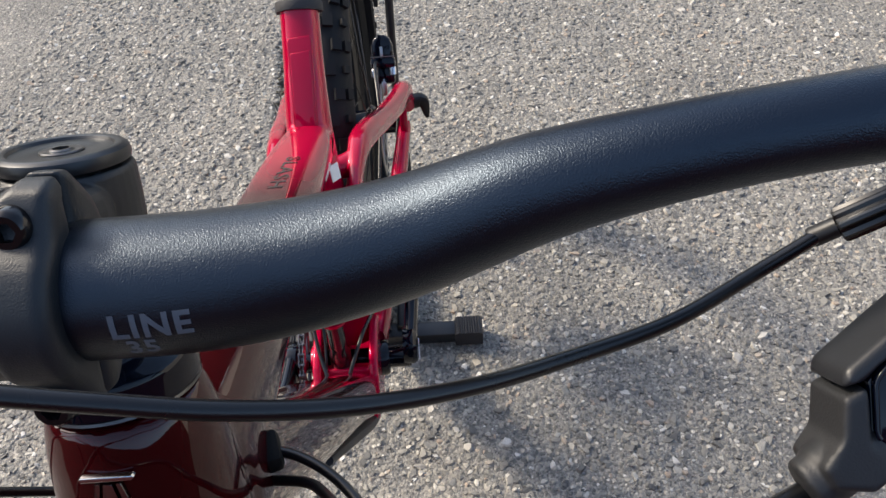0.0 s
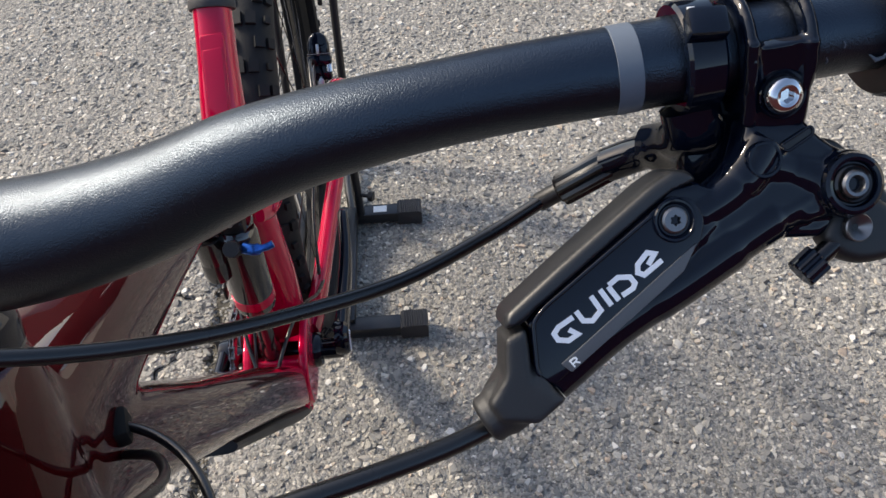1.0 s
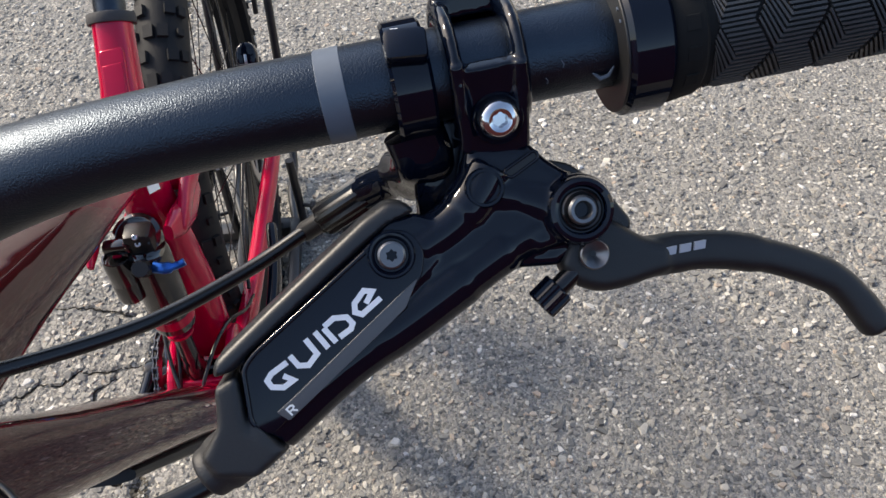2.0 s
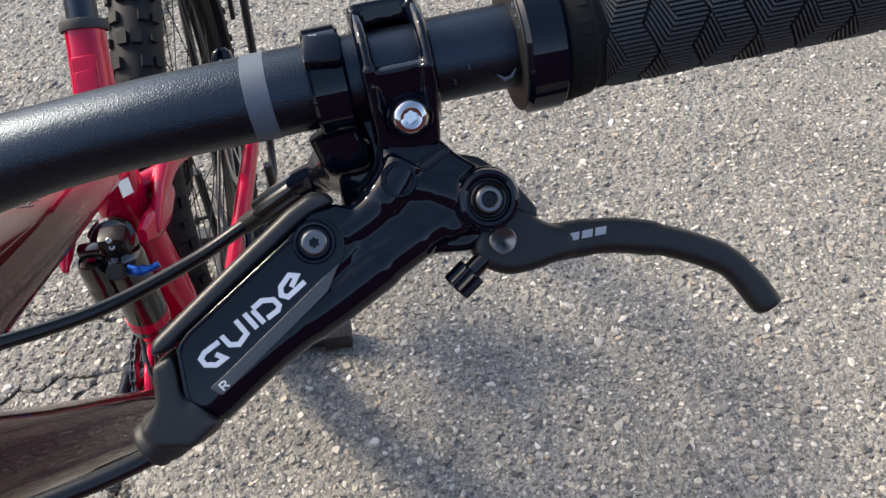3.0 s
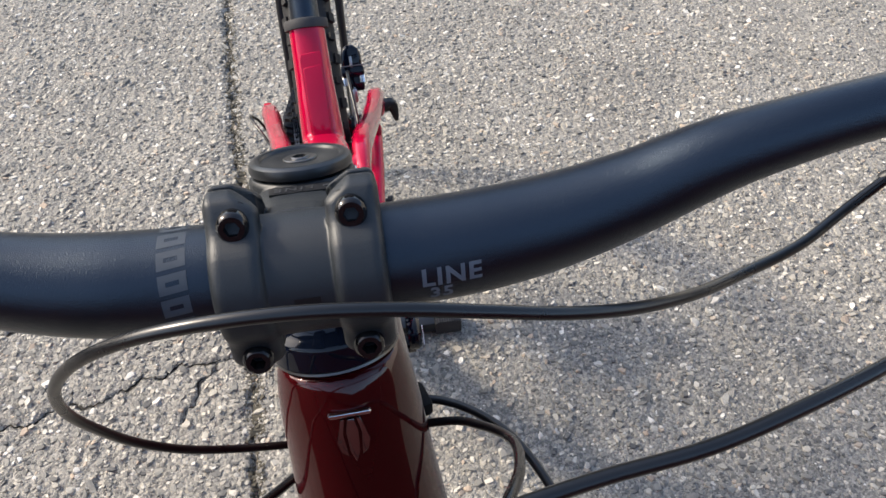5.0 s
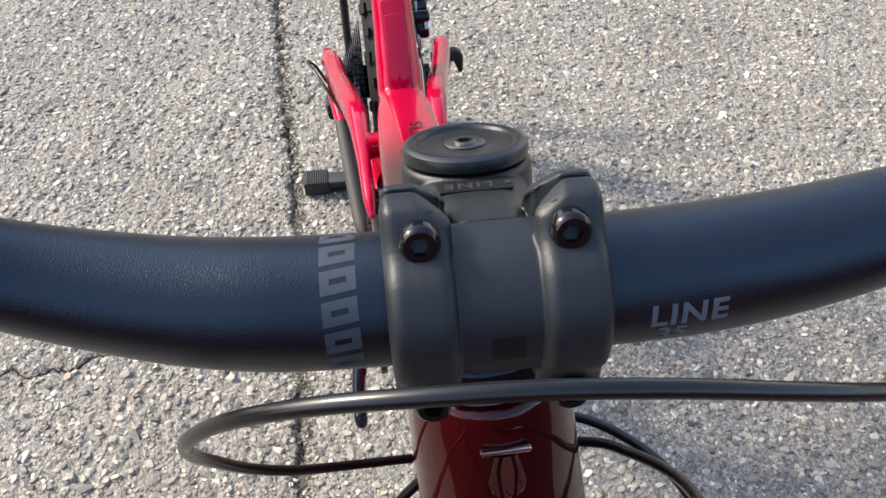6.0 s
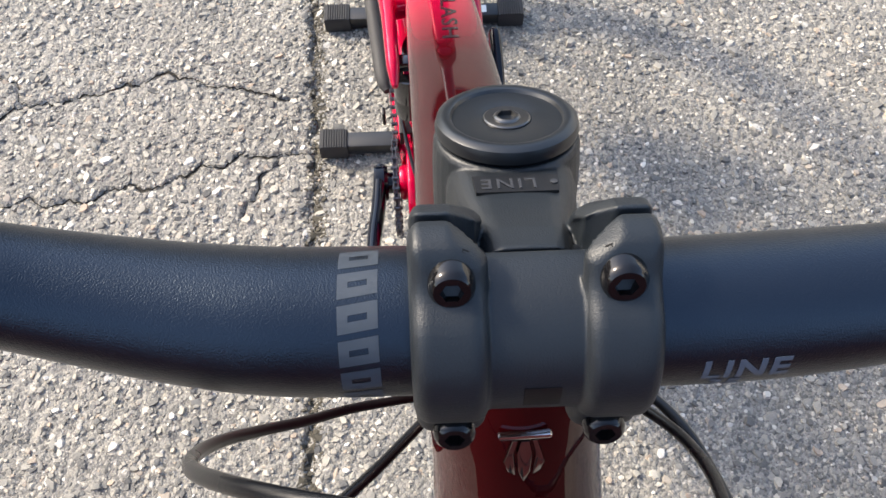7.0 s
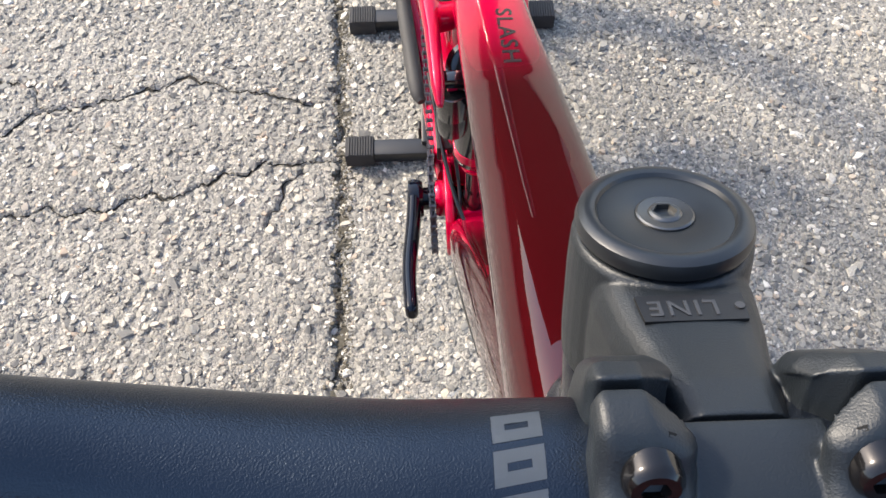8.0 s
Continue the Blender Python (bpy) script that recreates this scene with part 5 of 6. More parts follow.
part("inlay_strip", lever_slab(soften([(-74.9, -38.6), (-72.2, -40.9), (-48.0, -22.2), (-43.0, -18.2), (-39.3, -11.3), (-47.2, -17.3), (-70.7, -35.6)], 0.5, 3), -2, 0.22, 0.15, 0.1, per=0), STRIP_GREY, lever_body, "satin dark grey inlay strip")
bm = lever_slab(soften([(-88.4, -29.4), (-87.6, -25.4), (-75.0, -15.4), (-62.0, -5.4), (-50.5, 3.4), (-44.6, 6.8), (-40.6, 6.2), (-38.2, 3.6), (-44.4, 1.8), (-49.8, -2.0), (-65.5, -13.8), (-79.2, -24.2), (-82.9, -28.0)], 1.4), -16, 0.4, 2.2, 1.2, per=0, steps=5)
part("reservoir_cover", blend(bm, 0.0005, 4), COVER, lever_body, "matte black reservoir cover", smooth=80)
bm = lever_slab(soften([(-88.2, -31.4), (-83.0, -28.9), (-82.4, -31.4), (-81.8, -41.7), (-77.3, -45.0), (-73.4, -47.6), (-81.0, -53.4), (-90.4, -52.0), (-93.0, -47.2), (-88.6, -41.0)], 0.9), -16, 0.7, 1.4, 1.2, per=0, steps=4)
sweep(smooth_line([lp(-78.2, -43.0, -7.6), lp(-84, -47.4, -7.4), lp(-89.4, -51.0, -7.2), lp(-93.0, -53.2, -7.2), lp(-94.0, -53.8, -7.2)], 3), [0.0080] * 4 + [0.0072] * 3 + [0.0064] * 3 + [0.0056] * 2 + [0.0042], 28, bm=bm)
boot = part("hose_boot", blend(bm, 0.0005, 14), RUBBER, lever_body, "matte rubber hose boot", smooth=80)


def lever_stroke(lines, wide, h):
    """Letters drawn with a broad pen on the lever's panel."""
    bm = bmesh.new()
    for line in lines:
        pts = [Vector(p) for p in line]
        sides = []
        for i, p in enumerate(pts):
            e = (pts[i] - pts[i - 1]).normalized() if i else (pts[1] - pts[0]).normalized()
            f = (pts[i + 1] - pts[i]).normalized() if i < len(pts) - 1 else e
            nrm = Vector((-(e + f).y, (e + f).x)).normalized()
            k = wide / 2 / max(nrm.dot(Vector((-e.y, e.x))), 0.55)
            sides.append((p + nrm * k, p - nrm * k))
        rings(bm, [[lp(*a, h - 0.2), lp(*b, h - 0.2), lp(*b, h), lp(*a, h)] for a, b in sides])
    return bm


# five letters
part("printing", lever_stroke([[(-71.2, -27.3), (-75.0, -29.5), (-76.1, -31.0), (-75.2, -32.6), (-72.6, -33.0), (-70.2, -31.6), (-72.4, -30.3)]], 1.3, 0.12), WHITE_MARK, lever_body, "white printed letter", smooth=0)
part("printing", lever_stroke([[(-70.4, -25.9), (-68.7, -28.4), (-66.4, -28.6), (-64.2, -26.2), (-66.5, -22.5)]], 1.3, 0.12), WHITE_MARK, lever_body, "white printed letter", smooth=0)
part("printing", lever_stroke([[(-64.2, -21.1), (-61.5, -25.2)]], 1.3, 0.12), WHITE_MARK, lever_body, "white printed letter", smooth=0)
part("printing", lever_stroke([[(-62.1, -20.5), (-59.6, -24.1)], [(-62.0, -20.2), (-59.6, -18.5), (-56.6, -18.6), (-55.4, -20.2), (-55.9, -21.4), (-58.7, -23.0)]], 1.3, 0.12), WHITE_MARK, lever_body, "white printed letter", smooth=0)
part("printing", lever_stroke([[(-51.9, -16.0), (-50.2, -13.4), (-52.1, -13.0), (-54.5, -15.7), (-54.6, -17.7), (-53.0, -18.4), (-48.4, -15.1)]], 1.3, 0.12), WHITE_MARK, lever_body, "white printed letter", smooth=0)
part("printing", lever_stroke([[(-71.4 + 0.79 * u - 0.61 * v, -38.3 + 0.61 * u + 0.79 * v) for u, v in line] for line in ([(-0.8, -1.1), (-0.8, 1.1)], [(-0.8, 0.9), (0.3, 0.9), (0.8, 0.6), (0.8, 0.2), (0.3, -0.1), (-0.6, -0.1)], [(0.0, -0.1), (0.9, -1.1)])], 0.42, 0.36), PAPER, lever_body, "small white printed letter", smooth=0)
LID = LEVER @ Matrix.Translation((-0.0449, -0.0056, 0))
part("lid_bolt_rim", lathe([(0.0036, -0.003), (0.0054, -0.003), (0.0055, 0.0004), (0.0051, 0.0010), (0.0046, 0.0009), (0.0040, 0.0001), (0.0036, -0.0002)], 40, LID), GLOSS, lever_body)
socket_bolt("lid_bolt", LID @ Matrix.Translation((0, 0, -0.0014)), 0.0035, 0.0024, BOLT_GREY, lever_body, "grey star-socket bolt", sides=12, key=0.42, dome=0.4)
part("pivot_boss", lathe([(0.0078, -0.004), (0.0080, 0.0006), (0.0075, 0.0020), (0.0066, 0.0025), (0.0058, 0.0022), (0.0053, 0.0008), (0.0, 0.0008)], 44, LEVER), GLOSS, lever_body)
part("pivot_washer", lathe([(0.0036, 0.0), (0.0036, 0.0008), (0.0044, 0.0012), (0.0050, 0.0007), (0.0050, 0.0)], 36, LEVER @ Matrix.Translation((0, 0, 0.0008))), DARK_BOLT, lever_body, "dark pivot washer")
part("pivot_bolt", lathe([(0.0035, 0.0), (0.0035, 0.0018), (0.0030, 0.0024), (0.0022, 0.0023), (0.0018, 0.0017), (0.0017, 0.0002), (0.0, 0.0)], 32, LEVER @ Matrix.Translation((0, 0, 0.0006))), BOLT_GREY, lever_body, "grey hollow pivot bolt")
part("plug", lathe([(0.0046, -0.006), (0.0047, 0.0002), (0.0043, 0.0008), (0.0037, 0.0008), (0.0034, 0.0001), (0.0, -0.0001)], 36, LEVER @ Matrix.Translation((-0.0220, 0.0074, 0.0003))), GLOSS, lever_body, "round black plug")
SLOT = soften([(-17.2, 10.6), (-15.6, 8.8), (-8.4, 13.0), (-9.2, 15.0)], 1.2)
part("slot_rim", sweep([lp(x, y, -1.0) for x, y in SLOT], 0.0004, 8, closed=True), GLOSS, lever_body, smooth=60)
part("slot", lever_slab(SLOT, -4, -1.0, 0.2, 0.1, per=0), MATTE, lever_body, "dark recessed slot")

# blade: a hooked flat finger lever
bm = sweep(smooth_line([lp(6, -14.2, -8.4), lp(13, -14.3, -8.6), lp(20, -14.1, -8.8), lp(29, -13.8, -8.8), lp(38, -14.6, -8.6), lp(48, -17.0, -8.4), lp(58, -20.7, -8.2), lp(66.5, -25.2, -7.8), lp(71.4, -30.6, -7.0), lp(74.6, -35.6, -6.2), lp(76.2, -38.4, -5.8), lp(76.9, -39.8, -5.7)], 4), [(0.0044, 0.0068)] * 3 + [(0.0044, 0.0062)] * 3 + [(0.0043, 0.0052)] * 6 + [(0.0042, 0.0049)] * 8 + [(0.0040, 0.0043)] * 8 + [(0.0040, 0.0040)] * 5 + [(0.0040, 0.0042)] * 5 + [(0.0038, 0.0041), (0.0038, 0.0041), (0.0037, 0.0040), (0.0036, 0.0038), (0.0033, 0.0034), (0.0027, 0.0027), (0.0012, 0.0012)], 32, 2.7, tuple(LEVER_X * 0.35 + LEVER_Y * 0.94))
lever_slab(soften([(-5, -13.5), (-1.5, -18.6), (4.4, -21.2), (11.0, -20.8), (17, -19.4), (24, -18.2), (24, -10.6), (17, -8.8), (13.4, -6.2), (9, -3), (3, -3), (-2, -7)], 2.4), -12.5, -3.6, 3.0, 2.0, per=0, bm=bm)
blade = part("lever_blade", blend(bm, 0.0005, 16), MATTE, bike, "matte black hooked brake lever blade", smooth=80)
for k in range(4):
    x = 19.0 + 3.75 * k
    part("printed_mark", lever_slab([(x - 1.6, -14.1 + 0.28 * k), (x + 1.3, -13.9 + 0.28 * k), (x + 1.7, -11.9 + 0.28 * k), (x - 1.2, -12.1 + 0.28 * k)], -6.5, -4.05, 0.05, 0, per=0, steps=1), PALE_MARK, blade, "grey printed mark", smooth=0)
part("blade_pin", lathe([(0.0036, -0.004), (0.0036, 0.0), (0.0033, 0.0003), (0.0030, 0.0001), (0.0008, -0.0018), (0.0, -0.0018)], 32, LEVER @ Matrix.Translation((0.0032, -0.0112, -0.0018))), BOLT_GREY, blade, "dark steel reach pin")
part("blade_link", lever_slab(soften([(-5.4, 12.4), (0.0, 11.0), (5.3, 6.8), (10.5, 1.2), (14.4, -4.2), (13.9, -7.0), (9, -8), (2, -2), (-6, 5)], 1.4), -12.5, -6.0, 1.2, 1.2, per=0), MATTE, blade)
knob_m = axis_frame(lp(-4.9, -18.6, -6.6), lp(-10.9, -23.6, -7.0) - lp(-4.9, -18.6, -6.6))
knob_out = [((0.0036 + 0.0006 * (i % 4 < 2)) * math.cos(2 * math.pi * i / 40), (0.0036 + 0.0006 * (i % 4 < 2)) * math.sin(2 * math.pi * i / 40)) for i in range(40)]
part("reach_knob", slab([Vector(p) for p in knob_out], 0.0, 0.0066, 0.0006, 0.0005, knob_m, 2), GLOSS, lever_body, "ribbed black adjuster knob", smooth=20)
part("knob_neck", lathe([(0.0026, -0.006), (0.0026, 0.001)], 16, knob_m), DARK_BOLT, lever_body)


# ---- clamp of the brake lever: two rails round the bar, a bridge behind and a bolted flange ----
def arc_band(x0, x1, inner, outer, a0, a1, bm=None, steps=18, lip=0.0008):
    """A bent strip round the bar; angles up from straight ahead, in degrees."""
    bm = bm or bmesh.new()
    loops = []
    for k in range(steps + 1):
        a = radians(a0 + (a1 - a0) * k / steps)
        ring = []
        for x, o in ((x0, inner), (x0, outer - lip), (x0 + lip, outer), (x1 - lip, outer), (x1, outer - lip), (x1, inner)):
            m = bar_frame(x)
            r = bar_radius(x) + o
            ring.append(m @ Vector((r * math.cos(a), r * math.sin(a), 0)))
        loops.append(ring)
    rings(bm, loops)
    return bm


CX = 0.2803
up = 1 if (bar_frame(CX) @ Vector((0, 0.01, 0)) - bar_centre(CX)).z > 0 else -1
bm = arc_band(CX - 0.0090, CX - 0.0056, 0.0002, 0.0058, -70 * up, 160 * up, lip=0.0014)
arc_band(CX + 0.0056, CX + 0.0090, 0.0002, 0.0058, -70 * up, 160 * up, bm, lip=0.0014)
arc_band(CX - 0.0088, CX + 0.0088, 0.0012, 0.0068, 112 * up, 160 * up, bm, 10)
arc_band(CX - 0.0088, CX + 0.0088, 0.0002, 0.0048, 150 * up, 292 * up, bm, 24)
arc_band(CX - 0.0080, CX + 0.0080, 0.0002, 0.0036, -70 * up, -12 * up, bm, 8)
sweep(smooth_line([lp(-18.0, 14.5, -4.2), lp(-18.0, 19, -2.4), lp(-18.5, 25, -0.6), lp(-19.0, 30, 2.0), lp(-19.6, 35.0, 5.6)], 4), [(0.0068, 0.0020)] * 17, 24, 5.0, tuple(LEVER_N), bm=bm)
for x0, x1 in ((-24.6, -27.0), (-11.8, -12.4)):
    sweep(smooth_line([lp(x0, 16.0, -2.8), lp(x0, 20, -1.0), lp(x0 * 0.7 + x1 * 0.3, 25, 1.0), lp(x0 * 0.3 + x1 * 0.7, 30, 3.8), lp(x1, 35, 7.0)], 4), 0.0019, 16, bm=bm)
clamp = part("lever_clamp", blend(bm, 0.0005, 10), GLOSS, bike, "gloss black hinged bar clamp", smooth=80)
BOLT_M = axis_frame(lp(-17.6, 22.9, 1.2), LEVER_N - LEVER_Y * 0.25)
star = [(0.0019 * (1 - 0.17 * (0.5 + 0.5 * math.cos(6 * 2 * math.pi * i / 36))), 2 * math.pi * i / 36) for i in range(36)]
dome = [(0.0049, 0.0), (0.0049, 0.0010), (0.0046, 0.0019), (0.0041, 0.0027), (0.0034, 0.0032), (0.0027, 0.0034), (0.0023, 0.0031)]
bm = bmesh.new()
loops = [[BOLT_M @ Vector((r * math.cos(2 * math.pi * i / 36), r * math.sin(2 * math.pi * i / 36), h)) for i in range(36)] for r, h in dome]
rings(bm, loops + [[BOLT_M @ Vector((r * math.cos(a), r * math.sin(a), h)) for r, a in star] for h in (0.0030, 0.0016)])
part("clamp_bolt", bm, CHROME, clamp, "bright star-socket bolt", smooth=40)
part("bolt_seat", lathe([(0.0050, -0.002), (0.0060, 0.0006), (0.0057, 0.0010), (0.0049, 0.0003), (0.0048, -0.0015)], 32, axis_frame(lp(-17.6, 22.9, 1.3), LEVER_N - LEVER_Y * 0.25)), GLOSS, clamp)

# ---- dropper remote on the same bar ----
RX = 0.2635
bm = arc_band(RX - 0.0046, RX + 0.0046, 0.0002, 0.0034, -100 * up, 258 * up, None, 36)
box(0.0095, 0.0075, 0.0062, 0.0012, Matrix.Translation(on_bar(RX, radians(62), 0.0040)) @ Matrix.Rotation(radians(28), 4, "X"), bm)
remote = part("remote_clamp", bm, GLOSS, bike, "gloss black remote clamp", smooth=40)
part("white_dot", box(0.0018, 0.0016, 0.0008, 0, Matrix.Translation(on_bar(RX - 0.0022, radians(84), 0.0036))), WHITE_MARK, remote, smooth=0)
socket_bolt("hinge_pin", axis_frame(on_bar(RX - 0.0046, radians(58), 0.0045), (-1, 0, 0)), 0.0013, 0.0012, CHROME, remote, "tiny bright pin")
BARREL_A, BARREL_B = Vector((0.2490, -0.4893, 1.0612)), Vector((0.2320, -0.4885, 1.0490))
bm = sweep(smooth_line([on_bar(RX, radians(-55), 0.001), (0.2655, -0.5070, 1.0850), (0.2640, -0.5010, 1.0770), (0.2570, -0.4930, 1.0680), tuple(BARREL_A)], 5), [(0.0075, 0.0050)] * 8 + [(0.0080, 0.0055)] * 6 + [(0.0050, 0.0045)] * 7, 18, 2.6, (0, -1, 0.2))
part("remote_arm", bm, GLOSS, remote, "gloss black remote arm")
bar_dir = (BARREL_B - BARREL_A).normalized()
barrel_out = [((0.0043 + 0.0008 * (i % 4 < 2)) * math.cos(2 * math.pi * i / 32), (0.0043 + 0.0008 * (i % 4 < 2)) * math.sin(2 * math.pi * i / 32)) for i in range(32)]
part("barrel_adjuster", slab([Vector(p) for p in barrel_out], -0.0015, 0.0165, 0.0012, 0.0008, axis_frame(BARREL_A, bar_dir), 2), HOSE, remote, "matte black barrel adjuster", smooth=25)
part("ferrule", lathe([(0.0030, 0.012), (0.0030, 0.0235), (0.0026, 0.0245), (0.002, 0.0246)], 20, axis_frame(BARREL_A, bar_dir)), MATTE, remote)
part("remote_bracket", box(0.0175, 0.0085, 0.027, 0.0022, Matrix.Translation((0.2712, -0.5062, 1.0805)) @ Matrix.Rotation(radians(-30), 4, "X")), GLOSS, remote)

for x0, a0 in ((0.2985, 22), (0.2948, 4)):
    part("scratch", sweep([on_bar(x0, radians(a0), 0.0001), on_bar(x0 + 0.0006, radians(a0 - 5), 0.0001), on_bar(x0 + 0.0004, radians(a0 - 9), 0.0001)], 0.00016, 6), GREY_MARK, handlebar, "small pale scratch")

# ---- grip ----
ring = part("lock_ring", bar_ring(0.3118, 0.3226, 0.0074, 72, lip=0.0011, inner=0.0001), GLOSS, bike, "gloss black grip lock ring")
part("ring_face", bar_ring(0.3112, 0.3119, 0.0064, 72, lip=0.0002, inner=0.0001), MATTE, ring, "matte black ring face")
for k in range(9):
    a = radians(48 + 7.5 * k + 3 * (k % 3)) * up
    p = bar_frame(0.3110) @ Vector((math.cos(a) * (bar_radius(0.32) + 0.0046), math.sin(a) * (bar_radius(0.32) + 0.0046), 0))
    part("printed_mark", box(0.0004, 0.0003 + 0.0003 * (k % 2), 0.0008, 0, Matrix.Translation(p) @ Matrix.Rotation(a, 4, "X")), GREY_MARK, ring, smooth=0)
part("scuffed_paint", sweep([on_bar(0.3060, radians(-2), 0.0003), on_bar(0.3078, radians(-9), 0.0010), on_bar(0.3098, radians(-8), 0.0008), on_bar(0.3110, radians(2), 0.0003)], [0.0002, 0.0006, 0.0005, 0.0002], 8), GREY_MARK, handlebar, "scrap of pale film")
# Grip skin is near-black under the lighter ridges, painting the shade between them.
bm = bmesh.new()
loops = []
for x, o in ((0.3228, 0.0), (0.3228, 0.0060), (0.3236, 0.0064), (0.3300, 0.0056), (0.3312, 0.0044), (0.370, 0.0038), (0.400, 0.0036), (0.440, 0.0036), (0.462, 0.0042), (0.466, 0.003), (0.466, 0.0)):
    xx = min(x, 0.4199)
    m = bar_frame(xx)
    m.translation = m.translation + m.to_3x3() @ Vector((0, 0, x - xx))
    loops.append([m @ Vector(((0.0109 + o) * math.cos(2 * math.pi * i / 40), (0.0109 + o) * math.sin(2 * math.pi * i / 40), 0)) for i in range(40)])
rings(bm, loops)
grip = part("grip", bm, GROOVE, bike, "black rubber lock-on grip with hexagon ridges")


def grip_point(s, c, out):
    """s along the grip from its collar, c round it in metres, out from its skin."""
    x = 0.3316 + s
    xx = min(x, 0.4199)
    m = bar_frame(xx)
    r = 0.0146 + out
    a = c / 0.0146
    return m @ Vector((r * math.cos(a), r * math.sin(a), x - xx))


def grip_ridges():
    """Hexagons of three lozenges whose ridges meet in chevrons, with a narrow gap between the lozenges."""
    bm = bmesh.new()
    R, count = 2 * math.pi * 0.0146 / 6 / math.sqrt(3), 7
    arms = [Vector((math.cos(radians(a)), math.sin(radians(a)))) * R for a in (0, 120, 240)]
    for row in range(-1, 11):
        for col in range(6):
            mid = Vector((0.006 + row * 1.5 * R, (col + 0.5 * (row % 2)) * math.sqrt(3) * R))
            for across, along in ((arms[1], arms[0]), (arms[1], arms[2]), (arms[2], arms[0])):
                for q in range(count):
                    f0, f1 = (q + 0.28) / count, (q + 0.80) / count
                    end = 0.93
                    pts = [mid + across * f + along * g for f, g in ((f0, 0.0), (f1, 0.0), (f1, end), (f0, end))]
                    if min(p.x for p in pts) > 0.128 or max(p.x for p in pts) < 0.001:
                        continue
                    pts = [(min(max(p.x, 0.0006), 0.129), p.y) for p in pts]
                    lo = [bm.verts.new(grip_point(u, v, -0.0008)) for u, v in pts]
                    hi = [bm.verts.new(grip_point(u, v, 0.0012)) for u, v in pts]
                    bm.faces.new(hi)
                    for i in range(4):
                        bm.faces.new((lo[i], lo[(i + 1) % 4], hi[(i + 1) % 4], hi[i]))
    return bm


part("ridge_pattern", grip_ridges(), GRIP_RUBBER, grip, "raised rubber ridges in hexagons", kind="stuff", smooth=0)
for k in range(5):
    a = radians(84 - 24 * k) * up
    m = bar_frame(0.3268)
    p = m @ Vector((0.01700 * math.cos(a), 0.01665 * math.sin(a), 0))
    part("embossed_mark", box(0.0034, 0.0005, 0.0036, 0.0002, axis_frame(p, (m.to_3x3() @ Vector((-math.sin(a), math.cos(a), 0))), m.to_3x3() @ Vector((0, 0, 1)))), GROOVE, grip, smooth=0)

# ---- cables and hoses round the head tube ----
cable("dropper_cable", [tuple(BARREL_B), (0.212, -0.4965, 1.0420), (0.186, -0.511, 1.041), (0.156, -0.525, 1.046), (0.132, -0.538, 1.055), (0.107, -0.549, 1.066), (0.082, -0.556, 1.077), (0.056, -0.559, 1.087), (0.029, -0.560, 1.095), (0.002, -0.559, 1.098), (-0.025, -0.556, 1.095), (-0.049, -0.550, 1.085), (-0.070, -0.542, 1.068), (-0.085, -0.533, 1.045), (-0.093, -0.522, 1.017), (-0.094, -0.510, 0.987), (-0.089, -0.498, 0.955), (-0.077, -0.486, 0.925), (-0.060, -0.473, 0.898), (-0.030, -0.461, 0.874)], 0.0022)
cable("brake_hose", [lp(-86, -50, -7), (0.209, -0.5585, 1.037), (0.192, -0.566, 1.037), (0.158, -0.577, 1.038), (0.123, -0.585, 1.036), (0.087, -0.589, 1.035), (0.052, -0.595, 1.034), (0.017, -0.602, 1.028), (-0.02, -0.603, 1.015), (-0.06, -0.590, 0.985), (-0.085, -0.565, 0.945), (-0.082, -0.530, 0.90), (-0.05, -0.490, 0.868), (-0.025, -0.46, 0.85)], 0.0027, label="black front brake hose")
cable("cable", [(0.020, -0.451, 0.887), (0.036, -0.450, 0.885), (0.054, -0.455, 0.885), (0.071, -0.467, 0.886), (0.085, -0.484, 0.887), (0.095, -0.506, 0.887), (0.102, -0.529, 0.886), (0.107, -0.553, 0.884), (0.105, -0.590, 0.878), (0.08, -0.625, 0.875), (0.02, -0.645, 0.89), (-0.06, -0.640, 0.93), (-0.14, -0.600, 0.99)], 0.0025)
cable("cable", [(0.025, -0.456, 0.868), (0.056, -0.466, 0.882), (0.069, -0.480, 0.896), (0.077, -0.496, 0.912), (0.079, -0.514, 0.931), (0.076, -0.533, 0.950), (0.070, -0.551, 0.967), (0.056, -0.572, 0.978), (0.03, -0.592, 0.985), (-0.03, -0.605, 0.995), (-0.09, -0.595, 1.01), (-0.15, -0.560, 1.04)], 0.0025)
bm = box(0.010, 0.018, 0.012, 0.003, Matrix.Translation((0.040, -0.452, 0.884)) @ Matrix.Rotation(radians(15), 4, "Z"))
box(0.006, 0.022, 0.013, 0.003, Matrix.Translation((0.033, -0.452, 0.878)), bm)
part("cable_port", bm, GROOVE, bike, "black cable entry port", m=TURN_FRAME)

# dark lettering along the top tube, laid on its skin
skin = bmesh.new()
skin.from_mesh(top_tube.data)
tube_skin = BVHTree.FromBMesh(skin)
skin.free()


def tube_text(u, v, w):
    spot = Vector((0.003 + v - u * 0.06, -0.135 - u * 1.7, 0.95))
    hit = tube_skin.ray_cast(spot, Vector((0, 0, -1)))
    return hit[0] + hit[1] * (w + 0.0002)


part("printing", lettering("SLASH", 0.0165, 0.0004, tube_text, 1.12, fine=True), DARK_MARK, top_tube, "dark printed lettering", smooth=0)

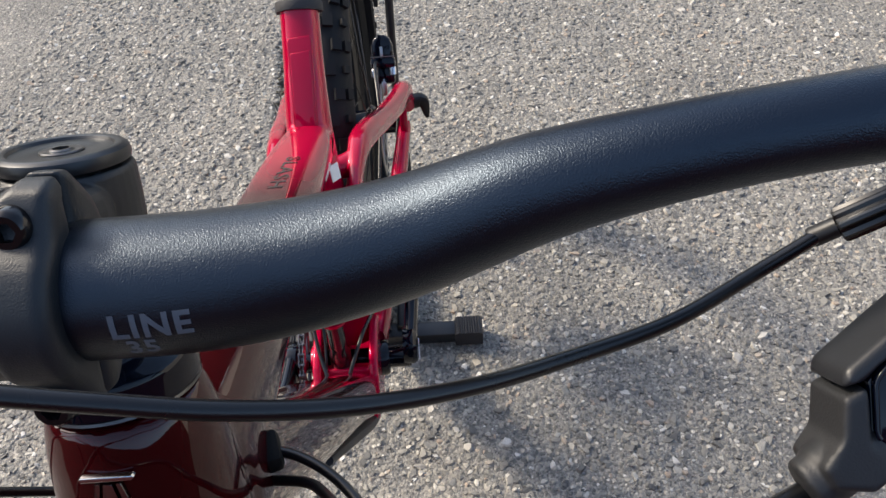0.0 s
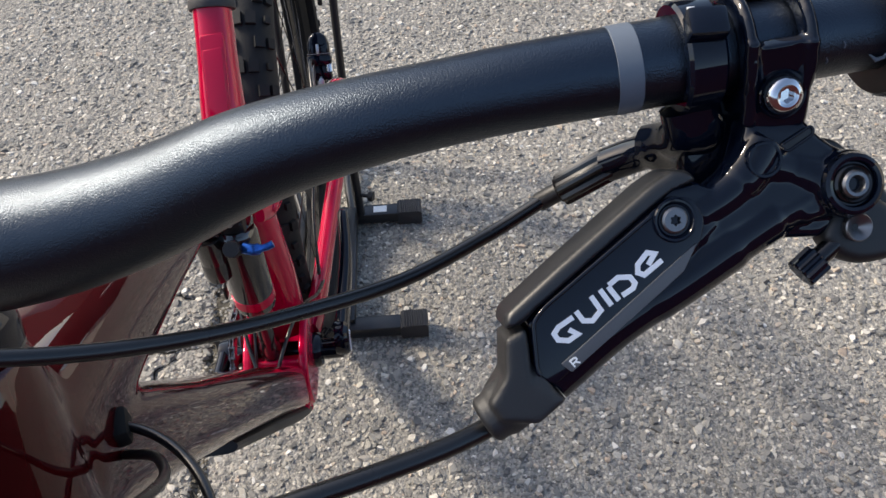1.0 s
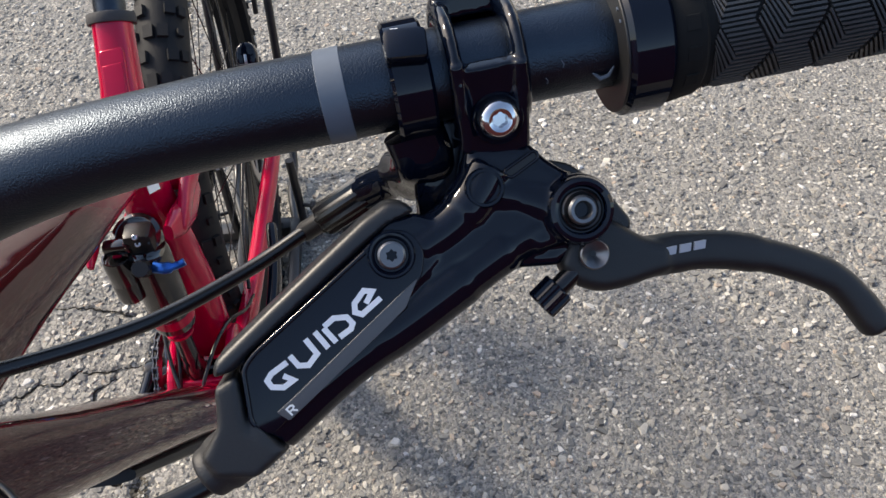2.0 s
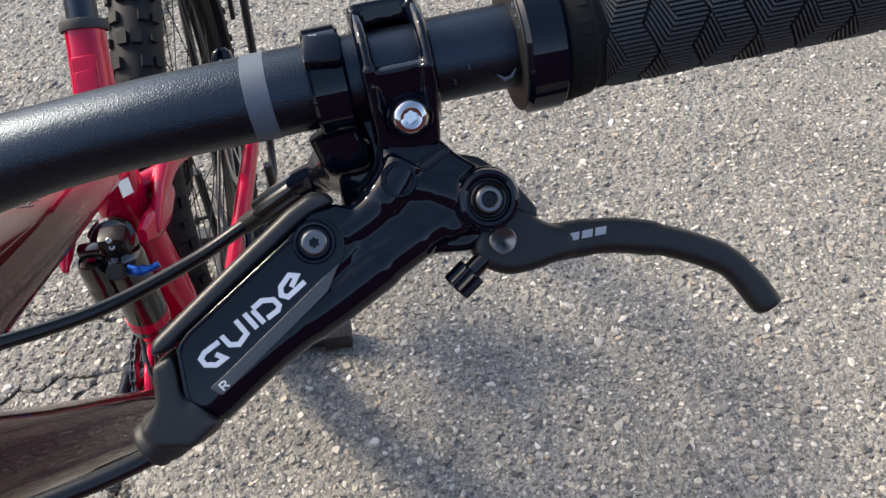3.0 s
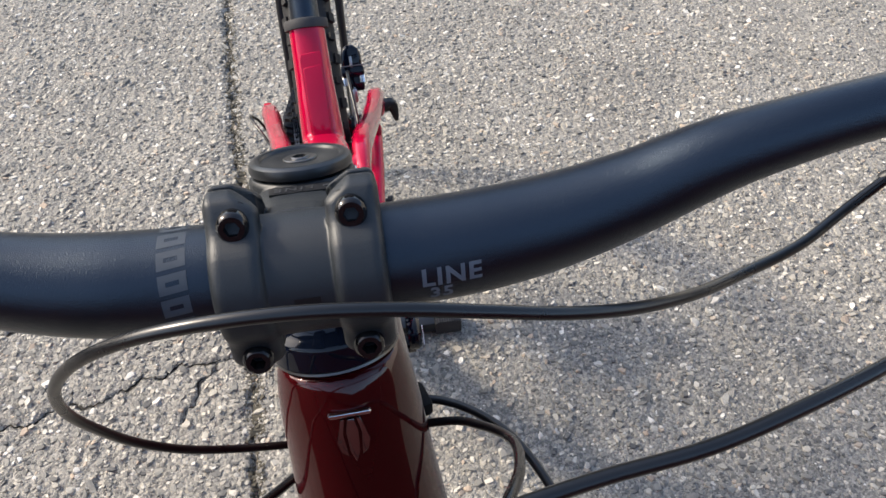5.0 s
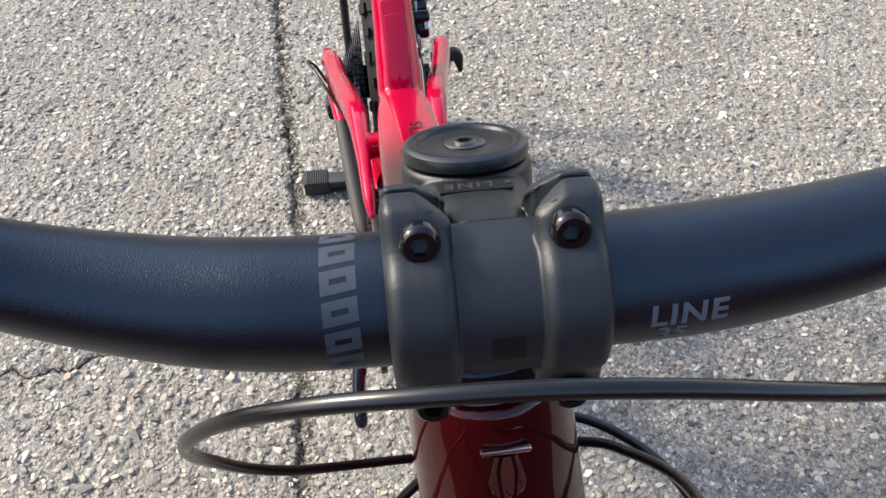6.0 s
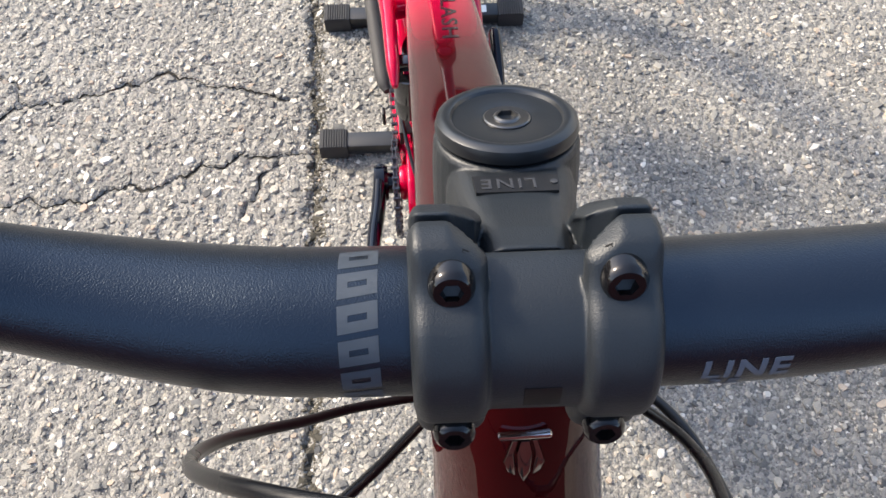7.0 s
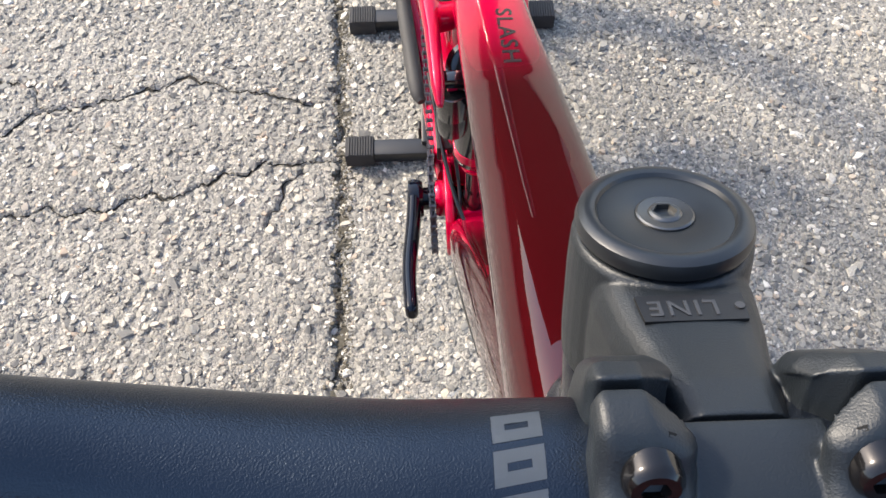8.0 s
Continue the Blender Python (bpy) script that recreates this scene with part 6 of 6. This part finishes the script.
# ---- floor stand ----
stand = thing("bike_stand", "black steel floor stand with ribbed rubber feet, holding the rear wheel", "bike stand")
SX = -0.0235
for y in (0.296, 0.600):
    part("crossbar", box(0.34, 0.034, 0.026, 0.005, Matrix.Translation((SX, y, 0.018))), STAND_BLACK, stand, "black steel crossbar")
    for s in (-1, 1):
        top = []
        for k in range(9):
            u = -0.0202 + 0.0046 * k
            top += [(u, 0.0345), (u + 0.0006, 0.0365), (u + 0.0030, 0.0365), (u + 0.0036, 0.0345)]
        shape = [(-0.024, 0.0015), (0.024, 0.0015), (0.0255, 0.004), (0.0255, 0.031), (0.0235, 0.0345)] + top[::-1] + [(-0.0235, 0.0345), (-0.025, 0.032), (-0.025, 0.004)]
        stand_up = Matrix.Translation((SX + s * 0.1715, y, 0)) @ Matrix(((1, 0, 0, 0), (0, 0, 1, 0), (0, 1, 0, 0), (0, 0, 0, 1)))
        bm = slab([Vector(p) for p in shape], -0.0205, 0.0205, 0.0012, 0.0012, stand_up, 2)
        part("rubber_foot", bm, STAND_RUBBER, stand, "ribbed grey-black rubber foot")
for s in (-1, 1):
    part("side_rail", box(0.022, 0.305, 0.024, 0.004, Matrix.Translation((SX + s * 0.052, 0.448, 0.030))), STAND_BLACK, stand, "black steel rail")
    part("upright", sweep([(SX + s * 0.070, 0.592, 0.020), (SX + s * 0.068, 0.592, 0.20)], 0.0085, 20), STAND_BLACK, stand, "black steel upright")
    # bent tube that runs back along the ground and leans up behind the wheel, with a pad against the tyre
    px = -0.0425 + s * 0.0625
    part("wheel_arm", sweep(smooth_line([(SX + s * 0.052, 0.598, 0.030), (px - s * 0.004, 0.700, 0.026), (px, 0.770, 0.028), (px, 0.815, 0.060), (px, 0.845, 0.140), (px, 0.897, 0.300), (px + 0.001, 0.930, 0.400), (px + 0.002, 0.985, 0.570)], 5), 0.0088, 20), STAND_BLACK, stand, "black steel tube leaning up behind the wheel", smooth=60)
    bm = box(0.034, 0.014, 0.012, 0.003, Matrix.Translation((px - s * 0.014, 0.928, 0.402)))
    box(0.0095, 0.016, 0.070, 0.003, Matrix.Translation((px - s * 0.027, 0.918, 0.372)) @ Matrix.Rotation(radians(-18), 4, "X"), bm)
    part("tyre_pad", bm, MATTE, stand, "black plastic pad beside the tyre")
    part("pad_bolt", lathe([(0.0035, 0.0), (0.0035, 0.010), (0.0055, 0.0105), (0.0055, 0.0150), (0.004, 0.016)], 16, axis_frame((px + s * 0.006, 0.928, 0.402), (s, 0, 0))), MATTE, stand, "small black bolt")
    bm = lathe([(0.004, 0.0), (0.004, 0.016), (0.010, 0.017), (0.011, 0.024), (0.009, 0.027)], 20, axis_frame((SX + s * 0.076, 0.588, 0.085), (s, -0.3, 0)))
    part("clamp_knob", bm, MATTE, stand, "black plastic knob")
part("paper_label", box(0.028, 0.018, 0.0006, 0, Matrix.Translation((SX + 0.110, 0.600, 0.0314))), PAPER, stand, "white paper label", smooth=0)
